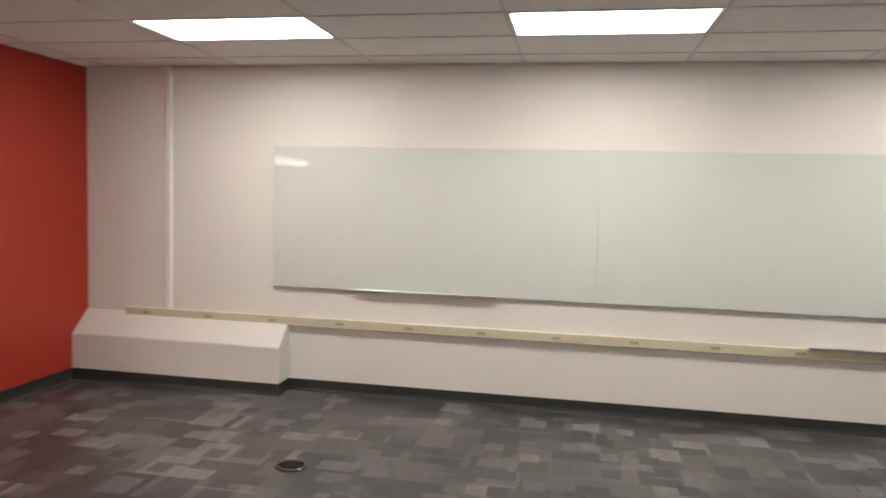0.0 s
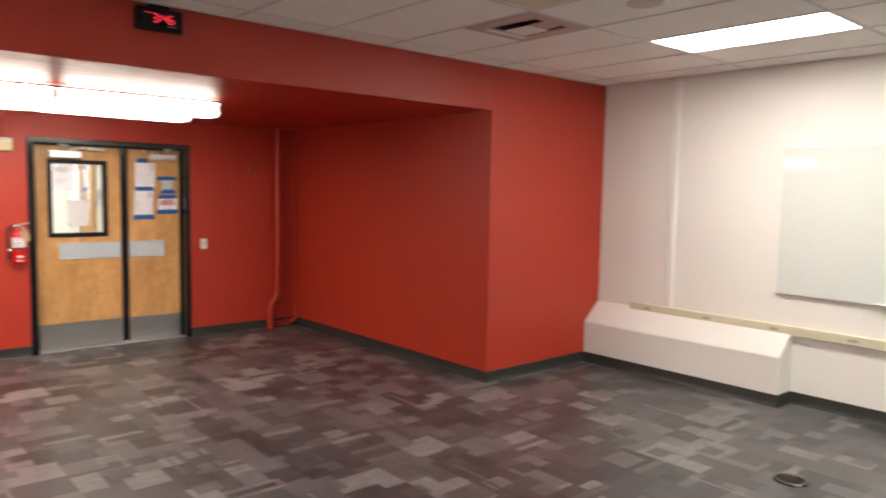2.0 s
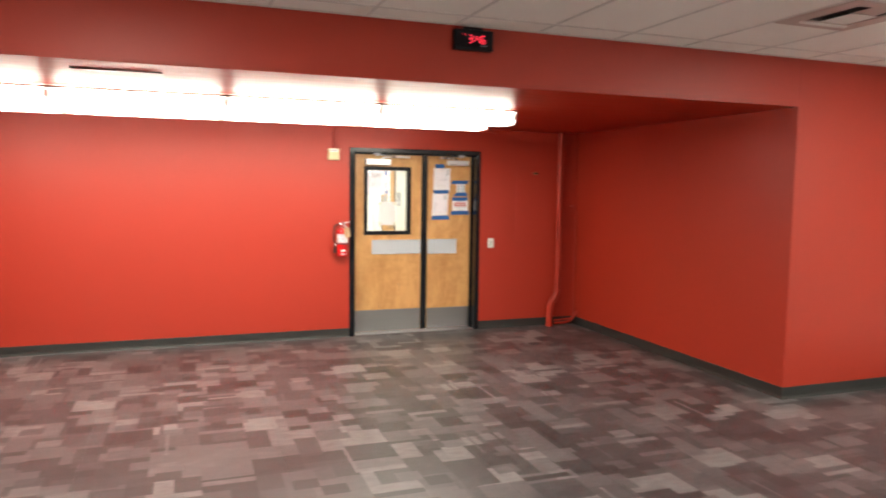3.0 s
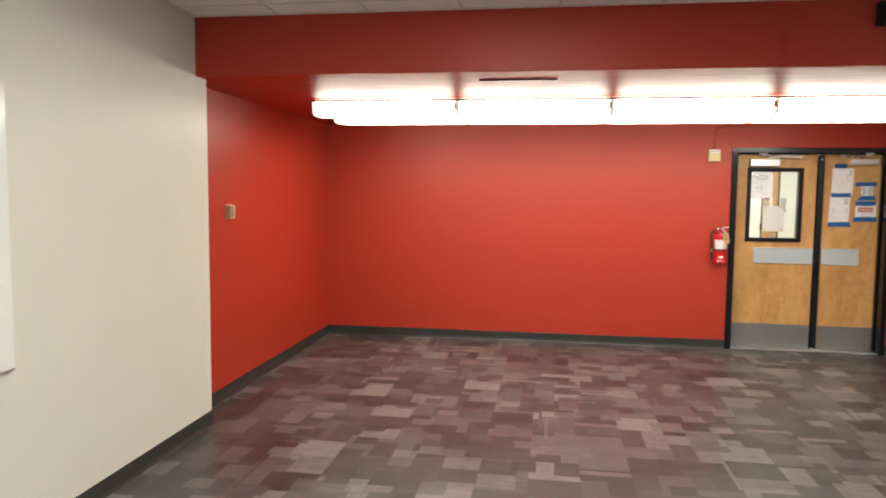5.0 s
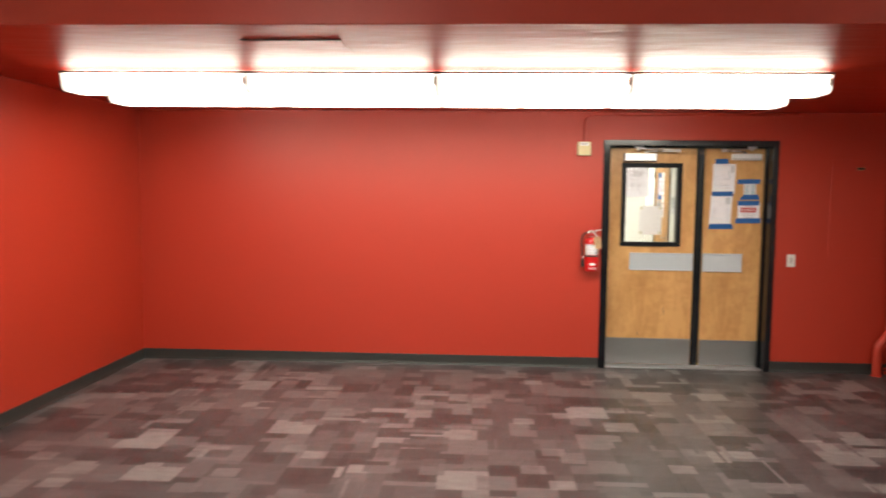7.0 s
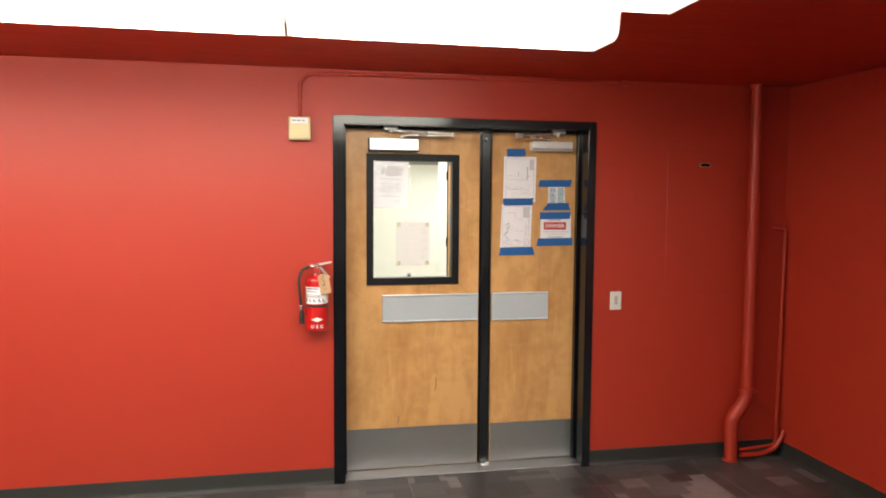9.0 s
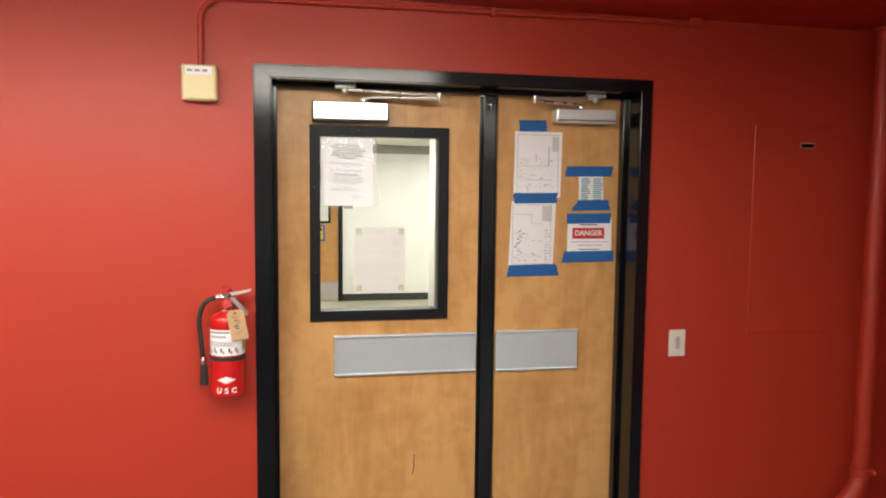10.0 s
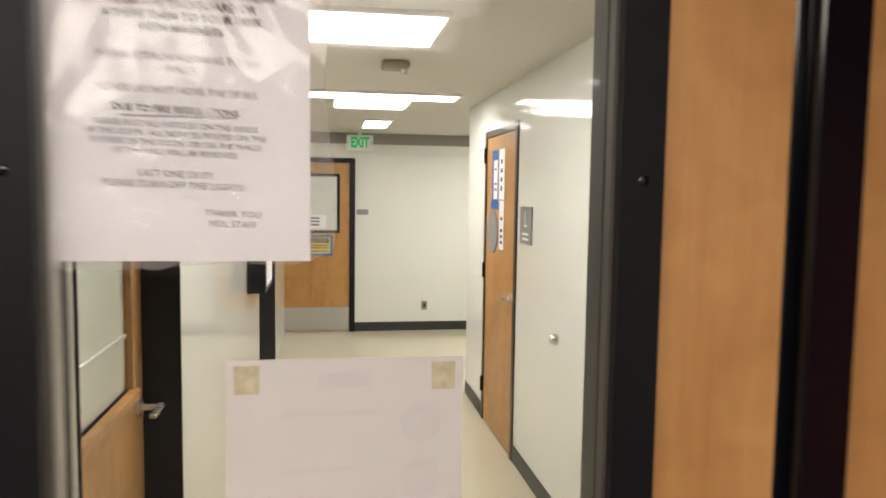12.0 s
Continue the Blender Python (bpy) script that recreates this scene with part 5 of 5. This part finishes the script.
    bm = prism(bm_new(), [(-0.031, -0.072), (0.033, -0.072), (0.033, 0.042), (0.020, 0.056), (-0.018, 0.056), (-0.031, 0.042)], "x", 0, 0.0008)
    bmesh.ops.transform(bm, matrix=Matrix.Translation((cx + r + 0.008, cy + 0.042, 1.226)) @ pose(0, 0, 0, 9, 6, 0), verts=bm.verts[:])
    tag = part("tag", bm, M_TAG, t, "tan inspection tag")
    place = Matrix.Translation((cx + r + 0.008, cy + 0.042, 1.226)) @ pose(0, 0, 0, 9, 6, 0)
    for ink, marks in ((M_INK, ((-0.014, -0.012, 0.020, 0.005, 8), (-0.010, -0.022, 0.016, 0.004, -4), (-0.004, -0.002, 0.010, 0.004, 30), (0.006, 0.004, 0.008, 0.003, -40))),
                       (M_TAGINK, ((-0.018, 0.030, 0.034, 0.002, 0), (-0.014, 0.024, 0.026, 0.002, 0), (-0.020, -0.036, 0.038, 0.0015, 0), (-0.020, -0.044, 0.030, 0.0015, 0), (-0.008, 0.012, 0.014, 0.008, 0)))):
        for u, v, w, h, turn in marks:
            bm = bm_new()
            bmesh.ops.create_cube(bm, size=1.0, matrix=place @ Matrix.Translation((0.0011, u + w / 2, v)) @ Matrix.Rotation(radians(turn), 4, "X") @ Matrix.Diagonal((0.0003, w, h, 1)))
            part("ink_mark", bm, ink, tag)
    bm = lathe(bm_new(), [(0.006, 0.0), (0.006, 0.0006), (0.0045, 0.0010)], (0.001, 0.0, 0.042), "x", 14)
    bmesh.ops.transform(bm, matrix=place, verts=bm.verts[:])
    part("eyelet", bm, M_TAGINK, tag)
    part("tag_string", tube(bm_new(), [(cx + r + 0.009, cy + 0.028, 1.250), (cx + 0.045, cy + 0.018, 1.275), (cx + 0.012, cy + 0.012, 1.315)], 0.0012, 6), M_TAG, t)
    part("wall_bracket", one_box(X + 0.0125, cy - 0.012, 1.24, cx - 0.015, cy + 0.012, 1.345, 0.003), M_SIGNRED, t, "red wall hook bracket")
    t.location = (cx - 0.013, -0.0564, 0.941)
    t.scale = (0.957, 0.94, 0.89)


extinguisher()

# ---------------------------------------------------------------- corridor behind the glass
HN2 = 4.2
bm = bm_new()
box(bm, HALL_W - 0.2, -2.0, -0.12, DOOR_X - 0.10, HN2 + 0.1, -0.0005)
setting("floor_hall", bm, M_HALLF, "glossy cream vinyl corridor floor", "floor")
setting("ceiling_hall", one_box(HALL_W - 0.2, -2.0, HALL_C, DOOR_X - 0.19, HN2 + 0.1, HALL_C + 0.02), M_HALLC, "plain corridor ceiling", "ceiling")
bm = bm_new()
box(bm, HALL_E, -0.4, 0, DOOR_X - 0.19, OPEN[0], HALL_C)
box(bm, HALL_E, OPEN[1], 0, DOOR_X - 0.19, HALL_N, HALL_C)
box(bm, HALL_E, OPEN[0], OPEN[2], DOOR_X - 0.19, OPEN[1], HALL_C)
setting("wall_hall_east", bm, M_HALLW, "white corridor wall round the double door", "wall")
bm = bm_new()
RD = (-11.93, -11.02, 2.15)      # restroom door frame, outside
box(bm, RD[1], HALL_N, 0, DOOR_X - 0.19, HALL_N + 0.2, HALL_C)
box(bm, -12.60, HALL_N, 0, RD[0], HALL_N + 0.2, HALL_C)
box(bm, RD[0], HALL_N, RD[2], RD[1], HALL_N + 0.2, HALL_C)
box(bm, -12.60, HALL_N + 0.2, 0, -12.40, HN2, HALL_C)
setting("wall_hall_north", bm, M_HALLW, "glossy white corridor wall with a wooden door", "wall")
bm = bm_new()
box(bm, HALL_W - 0.2, HN2, 0, -12.40, HN2 + 0.1, HALL_C)
setting("wall_hall_side", bm, M_HALLW, "white wall closing the side passage", "wall")
LD = (-9.33, -8.29, 2.12)        # recessed glazed door on the south side
LP = (-13.88, -12.22, 2.12)      # dark alcove further on
bm = bm_new()
box(bm, LD[1], HALL_S - 0.25, 0, HALL_E, HALL_S, HALL_C)
box(bm, LP[1], HALL_S - 0.25, 0, LD[0], HALL_S, HALL_C)
box(bm, LD[0], HALL_S - 0.25, LD[2], LD[1], HALL_S, HALL_C)
box(bm, LP[0], HALL_S - 0.25, LP[2], LP[1], HALL_S, HALL_C)
box(bm, HALL_W, HALL_S - 0.25, 0, LP[0], HALL_S, HALL_C)
box(bm, HALL_W, HALL_S - 0.45, 0, HALL_E, HALL_S - 0.25, HALL_C)
setting("wall_hall_south", bm, M_HALLW, "white corridor wall with recessed doors", "wall")
bm = bm_new()
box(bm, HALL_W - 0.2, -0.4, 0, HALL_W, HN2, 2.27)
setting("wall_hall_west", bm, M_HALLW, "white wall at the far end of the corridor", "wall")
# grey band between the end wall's top and the corridor ceiling
setting("trim_hall", one_box(HALL_W - 0.2, -0.4, 2.27, HALL_W + 0.02, HN2, HALL_C), M_HALLG, "grey band under corridor ceiling", "trim")
setting("ledge_hall", one_box(HALL_W, 0.84, 2.150, HALL_W + 0.012, HN2, 2.168, 0.002, 1), M_HALLW, "thin white picture rail at corridor end", "trim")
bm = bm_new()
for q in ((RD[1], HALL_N - 0.006, HALL_E, HALL_N), (-12.60, HALL_N - 0.006, RD[0], HALL_N)):
    box(bm, q[0], q[1], 0, q[2], q[3], 0.11, 0.001, 1)
box(bm, LP[1], HALL_S, 0, LD[0], HALL_S + 0.006, 0.11, 0.001, 1)
box(bm, LD[1], HALL_S, 0, HALL_E, HALL_S + 0.006, 0.11, 0.001, 1)
box(bm, HALL_W, 0.84, 0, HALL_W + 0.006, HN2, 0.11, 0.001, 1)
setting("baseboard_hall", bm, M_BASE, "dark rubber base along corridor walls", "baseboard")


def hall_light(x0, y0, x1, y1):
    t = thing("hall_ceiling_light", ((x0 + x1) / 2, (y0 + y1) / 2, HALL_C), "lit flat ceiling light in corridor", "ceiling light", "corridor ceiling lights")
    bm = bm_new()
    z0, z1 = HALL_C - 0.022, HALL_C
    box(bm, x0, y0, z0, x1, y0 + 0.018, z1, 0.002, 1)
    box(bm, x0, y1 - 0.018, z0, x1, y1, z1, 0.002, 1)
    box(bm, x0, y0 + 0.018, z0, x0 + 0.018, y1 - 0.018, z1, 0.002, 1)
    box(bm, x1 - 0.018, y0 + 0.018, z0, x1, y1 - 0.018, z1, 0.002, 1)
    part("frame", bm, M_TBAR, t)
    part("diffuser", one_box(x0 + 0.019, y0 + 0.019, z0 + 0.004, x1 - 0.019, y1 - 0.019, z1 - 0.002), M_HALLL, t, "glowing diffuser")


hall_light(-10.13, 0.22, -9.53, 1.00)
hall_light(-12.08, 0.26, -11.76, 1.46)
hall_light(-12.68, 0.55, -12.095, 1.15)
hall_light(-14.45, 0.86, -13.65, 1.14)
hall_light(-14.4, 2.2, -13.8, 3.4)
sd = thing("smoke_detector", (-10.6, 0.88, HALL_C), "beige boxy smoke detector on corridor ceiling", "smoke detector")
part("housing", one_box(-10.70, 0.80, HALL_C - 0.045, -10.55, 0.95, HALL_C, 0.022, 3), M_SMOKE, sd)
part("sensor", lathe(bm_new(), [(0.02, 0), (0.018, -0.02), (0.01, -0.028)], (-10.60, 0.92, HALL_C - 0.045), seg=16), M_CHROME, sd)


def exit_sign():
    x, y0, y1 = HALL_W + 0.16, 0.735, 1.045
    t = thing("exit_sign", (x, 0.89, 2.19), "lit green exit sign hanging from corridor ceiling", "exit sign")
    part("panel", one_box(x - 0.02, y0, 2.185, x, y1, 2.365, 0.004), M_SIGNWHITE, t)
    part("stem", one_box(x - 0.018, 0.87, 2.365, x - 0.002, 0.91, HALL_C), M_SIGNWHITE, t)
    letters("EXIT", 0.165, M_EXITG, t, on_x(x + 0.0008, 0.89, 2.275), squeeze=0.64, bold=0.008)
    for s in (-1, 1):
        part("arrow", prism(bm_new(), [(0.89 + s * 0.145, 2.275), (0.89 + s * 0.120, 2.298), (0.89 + s * 0.128, 2.275), (0.89 + s * 0.120, 2.252)], "x", x, x + 0.001), M_EXITG, t, "green glowing arrow")


exit_sign()


def hall_end_door():
    x = HALL_W
    t = thing("door_3", (x, 0.38, 0), "closed maple door with small window and caution sign at corridor end", "door", "", "structure")
    y0, y1 = -0.13, 0.775
    fr = part("frame", box(box(bm_new(), x, y1, 0, x + 0.03, 0.842, 2.10, 0.003), x, y0 - 0.05, 2.04, x + 0.03, y1 - 0.0005, 2.10, 0.003), M_BLACKM, t, "black steel frame")
    part("leaf", one_box(x, y0, 0.01, x + 0.012, y1 - 0.002, 2.038, 0.002, 1), M_WOOD2, t)
    part("kick_plate", one_box(x + 0.012, y0, 0.02, x + 0.014, y1 - 0.004, 0.30), M_ALU, t)
    w = part("window_frame", one_box(x + 0.012, 0.08, 1.20, x + 0.024, 0.66, 1.91, 0.003), M_BLACKM, t)
    part("pane", one_box(x + 0.0242, 0.115, 1.235, x + 0.026, 0.625, 1.875), M_BOARD, w, "pale reflecting pane")
    s = thing("caution_sign", (x, 0.40, 0.93), "yellow caution sign edged with blue tape on door", "sign")
    part("tape_border", one_box(x + 0.0125, 0.245, 0.925, x + 0.0135, 0.575, 1.175), M_BLUE, s, "blue tape border")
    p = part("panel", one_box(x + 0.0136, 0.28, 0.955, x + 0.0142, 0.545, 1.150), M_YELLOW, s)
    part("heading_panel", one_box(x + 0.0143, 0.295, 1.082, x + 0.0147, 0.530, 1.138), M_RUBBER, p)
    letters("CAUTION", 0.050, M_YELLOW, s, on_x(x + 0.0150, 0.4125, 1.110), squeeze=0.84)
    for z in (1.045, 1.015, 0.975):
        part("print_bar", one_box(x + 0.0143, 0.305, z, x + 0.0147, 0.52, z + 0.014), M_RUBBER, p)
    n = thing("door_notice", (x, 0.38, 1.26), "white notice in dark frame on corridor door", "notice")
    part("sheet", one_box(x + 0.0262, 0.22, 1.26, x + 0.0268, 0.50, 1.42), M_PAPER, n)
    for z in (1.29, 1.33, 1.37):
        part("print_bar", one_box(x + 0.0269, 0.30, z, x + 0.0272, 0.42, z + 0.02), M_INK, n)


hall_end_door()
pl = thing("room_number_plate", (HALL_W, 0.93, 1.42), "small grey room plate on white wall", "wall plate")
part("plate", one_box(HALL_W + 0.0005, 0.86, 1.425, HALL_W + 0.008, 1.0, 1.488, 0.002, 1), M_PLAQUE, pl)
so = thing("wall_socket", (HALL_W, 1.70, 0.255), "grey metal wall socket low on white wall", "wall socket")
part("plate", one_box(HALL_W + 0.0005, 1.66, 0.255, HALL_W + 0.008, 1.735, 0.365, 0.002, 1), M_PLAQUE, so)
part("socket_face", one_box(HALL_W + 0.008, 1.682, 0.28, HALL_W + 0.010, 1.713, 0.34, 0.001, 1), M_RUBBER, so)


def restroom_door():
    y = HALL_N
    t = thing("door_4", ((RD[0] + RD[1]) / 2, y, 0), "closed maple restroom door with lever and taped signs", "door", "", "structure")
    bm = bm_new()
    box(bm, RD[0], y - 0.012, 0, RD[0] + 0.05, y + 0.15, RD[2], 0.003)
    box(bm, RD[1] - 0.05, y - 0.012, 0, RD[1], y + 0.15, RD[2], 0.003)
    box(bm, RD[0] + 0.0505, y - 0.012, RD[2] - 0.05, RD[1] - 0.0505, y + 0.15, RD[2], 0.003)
    part("frame", bm, surface("dark_brown_frame_paint", (0.06, 0.032, 0.018), 0.4, vary=0.1), t, "dark brown frame")
    yl = y - 0.004
    part("leaf", one_box(RD[0] + 0.052, yl, 0.01, RD[1] - 0.052, y + 0.04, RD[2] - 0.052, 0.002, 1), M_WOOD2, t)
    lx = -11.33
    h = part("lever_set", lathe(bm_new(), [(0.030, 0), (0.030, -0.010), (0.012, -0.014), (0.010, -0.045)], (lx + 0.18, yl, 1.02), "y", 20), M_CHROME, t, "chrome lever set")
    part("lever", tube(bm_new(), [(lx + 0.18, yl - 0.045, 1.02), (lx + 0.06, yl - 0.05, 1.02)], 0.010), M_CHROME, h)
    for z in (0.22, 1.08, 1.92):
        part("hinge", lathe(bm_new(), [(0.010, 0), (0.010, 0.11)], (RD[0] + 0.045, y - 0.020, z), seg=12), M_BLACKM, t)


restroom_door()


def restroom_signs():
    y = HALL_N - 0.0045
    a = thing("blue_notice", (-11.62, y, 1.60), "blue-edged notice taped on restroom door", "notice")
    part("backing", one_box(-11.72, y - 0.001, 1.62, -11.53, y, 2.0), M_BLUE, a)
    s = part("sheet", one_box(-11.66, y - 0.0016, 1.66, -11.55, y - 0.0011, 1.93), M_PAPER, a)
    for z in (1.72, 1.76, 1.86):
        part("print_bar", one_box(-11.64, y - 0.0020, z, -11.57, y - 0.0017, z + 0.015), M_SIGNRED, s)
    b = thing("paper_strip", (-11.44, y, 1.33), "long white paper strip with bold print on door", "paper", "paper strips on restroom door")
    s = part("sheet", one_box(-11.50, y - 0.0012, 1.66, -11.36, y - 0.0003, 2.0), M_PAPER, b)
    for z in (1.72, 1.78, 1.84, 1.90):
        part("print_bar", one_box(-11.46, y - 0.0017, z, -11.41, y - 0.0013, z + 0.03), M_INK, s)
    c = thing("paper_strip", (-11.44, y, 1.33), "long white paper strip with small print on door", "paper", "paper strips on restroom door")
    s = part("sheet", one_box(-11.48, y - 0.0012, 1.32, -11.36, y - 0.0003, 1.652), M_PAPER, c)
    for z in (1.36, 1.40, 1.44, 1.52):
        part("print_bar", one_box(-11.45, y - 0.0017, z, -11.39, y - 0.0013, z + 0.02), M_INK, s)
    tp = one_box(-11.74, y - 0.0020, 1.590, -11.50, y - 0.0014, 1.64)
    solid("masking_tape", tp, M_BLUE, "blue masking tape strip on restroom door", "tape")
    d = lathe(bm_new(), [(0.152, 0), (0.152, -0.006), (0.148, -0.008)], (-11.66, y, 1.43), "y", 36)
    solid("restroom_sign_disc", d, M_PLAQUE, "round grey restroom sign on wooden door", "sign")
    p = thing("accessible_sign", (-10.81, HALL_N, 1.40), "grey plaque with wheelchair symbol and raised text", "sign")
    part("plate", one_box(-10.935, HALL_N - 0.008, 1.402, -10.695, HALL_N - 0.0005, 1.625, 0.002, 1), M_PLAQUE, p)
    bm = bm_new()
    box(bm, -10.83, HALL_N - 0.0095, 1.51, -10.82, HALL_N - 0.0082, 1.60)
    box(bm, -10.84, HALL_N - 0.0095, 1.505, -10.78, HALL_N - 0.0082, 1.515)
    part("symbol", bm, M_SIGNWHITE, p)
    for z in (1.425, 1.455):
        part("print_bar", one_box(-10.88, HALL_N - 0.0095, z, -10.75, HALL_N - 0.0082, z + 0.014), M_SIGNWHITE, p)
    k = thing("door_stop", (-10.2, HALL_N, 0.93), "round chrome door stop on white wall", "door stop")
    part("cup", lathe(bm_new(), [(0.030, -0.0005), (0.030, -0.012), (0.022, -0.035), (0.016, -0.04)], (-10.2, HALL_N, 0.957), "y", 24), M_CHROME, k)


restroom_signs()


def glazed_door():
    yl = HALL_S - 0.125
    t = thing("door_5", (-8.8, yl, 0), "closed maple door with tall blind-covered glass and lever", "door", "", "structure")
    x0, x1, z1 = LD[0], LD[1], LD[2]
    bm = bm_new()
    box(bm, x0, yl - 0.06, 0, x0 + 0.012, HALL_S + 0.004, z1, 0.002, 1)
    box(bm, x1 - 0.012, yl - 0.06, 0, x1, HALL_S + 0.004, z1, 0.002, 1)
    box(bm, x0 + 0.0125, yl - 0.06, z1 - 0.05, x1 - 0.0125, HALL_S + 0.004, z1, 0.002, 1)
    part("frame", bm, M_BLACKM, t, "black steel frame lining")
    a, b, c, d = x0 + 0.18, x1 - 0.05, 1.045, 1.98
    la, lb = x0 + 0.015, x1 - 0.015
    bm = bm_new()
    for q in ((la, 0.01, lb, c), (la, d, lb, z1 - 0.052), (la, c, a, d), (b, c, lb, d)):
        box(bm, q[0], yl - 0.045, q[1], q[2], yl, q[3])
    bmesh.ops.remove_doubles(bm, verts=bm.verts[:], dist=0.0002)
    part("leaf", bm, M_WOOD, t)
    bm = bm_new()
    box(bm, a - 0.02, yl, c - 0.035, b + 0.02, yl + 0.030, c, 0.004)
    box(bm, a - 0.02, yl, d, b + 0.02, yl + 0.014, d + 0.022, 0.003)
    box(bm, a - 0.02, yl, c, a, yl + 0.014, d, 0.003)
    box(bm, b, yl, c, b + 0.02, yl + 0.014, d, 0.003)
    part("glazing_bead", bm, M_WOOD, t, "pale wooden glazing bead")
    part("frosted_pane", one_box(a, yl - 0.022, c, b, yl - 0.012, d), M_FROST, t, "pale frosted glass backed by a blind")
    part("blind_rail", one_box(a, yl - 0.012, c + 0.17, b, yl - 0.004, c + 0.185, 0.002, 1), M_HALLW, t)
    h = part("lever_set", lathe(bm_new(), [(0.030, 0), (0.030, 0.010), (0.012, 0.014), (0.010, 0.064)], (x0 + 0.075, yl, 0.955), "y", 20), M_NICKEL, t, "satin nickel lever set")
    part("lever", one_box(x0 + 0.050, yl + 0.060, 0.946, x0 + 0.185, yl + 0.084, 0.962, 0.005, 2), M_NICKEL, h)


glazed_door()
al = thing("door_6", (-13.05, HALL_S - 0.2, 0), "dark navy door and frame in corridor alcove", "door", "", "structure")
part("leaf", one_box(LP[0] + 0.04, HALL_S - 0.249, 0.01, LP[1], HALL_S - 0.205, LP[2] - 0.05), M_NAVY, al)
bm = bm_new()
box(bm, LP[0], HALL_S - 0.249, 0, LP[0] + 0.035, HALL_S + 0.002, LP[2], 0.002, 1)
box(bm, LP[0] + 0.0355, HALL_S - 0.249, LP[2] - 0.045, LP[1], HALL_S + 0.002, LP[2], 0.002, 1)
part("frame", bm, M_NAVY, al)
dc = thing("notice_case", (-11.7, HALL_S, 1.03), "dark framed notice case with white paper on wall", "notice case")
part("case", one_box(-12.0, HALL_S + 0.0005, 1.03, -11.44, HALL_S + 0.115, 1.40, 0.006), M_BLACKM, dc)
part("sheet", one_box(-11.95, HALL_S + 0.1155, 1.07, -11.50, HALL_S + 0.118, 1.36), M_PAPER, dc, "white notice behind glazing")

# ---------------------------------------------------------------- carpet tiles


def carpet_tiles():
    """Square carpet tiles with hairline seams; the ones behind the walk are joined."""
    size, gap = 2 * HALF_TILE, 0.0003
    far = bm_new()
    shared = {}
    x = DOOR_X + 0.02 - size
    while x < EAST:
        y = TILE_Y - 8 * size
        while y < NORTH:
            x0, x1, y0, y1 = max(x, DOOR_X - 0.02), min(x + size, EAST), max(y, SOUTH_RED), min(y + size, NORTH)
            cx, cy = (x0 + x1) / 2, (y0 + y1) / 2
            if x1 - x0 > 0.01 and y1 - y0 > 0.01 and not (x1 < BEAM_X and y0 > RECESS_N):
                w, d = round((x1 - x0) / 2 - gap, 4), round((y1 - y0) / 2 - gap, 4)
                if x0 > 3.0:
                    box(far, cx - w, cy - d, -0.006, cx + w, cy + d, 0.0)
                else:
                    if (w, d) not in shared:
                        shared[w, d] = mesh_of("carpet_tile", one_box(-w, -d, -0.006, w, d, 0.0), M_CARPET)
                    ob = new("carpet_tile", shared[w, d])
                    ob.location = (cx, cy, 0)
                    ob.parent = floor
            y += size
        x += size
    tagged(part("carpet_field", far, M_CARPET, floor), kind="stuff")


carpet_tiles()
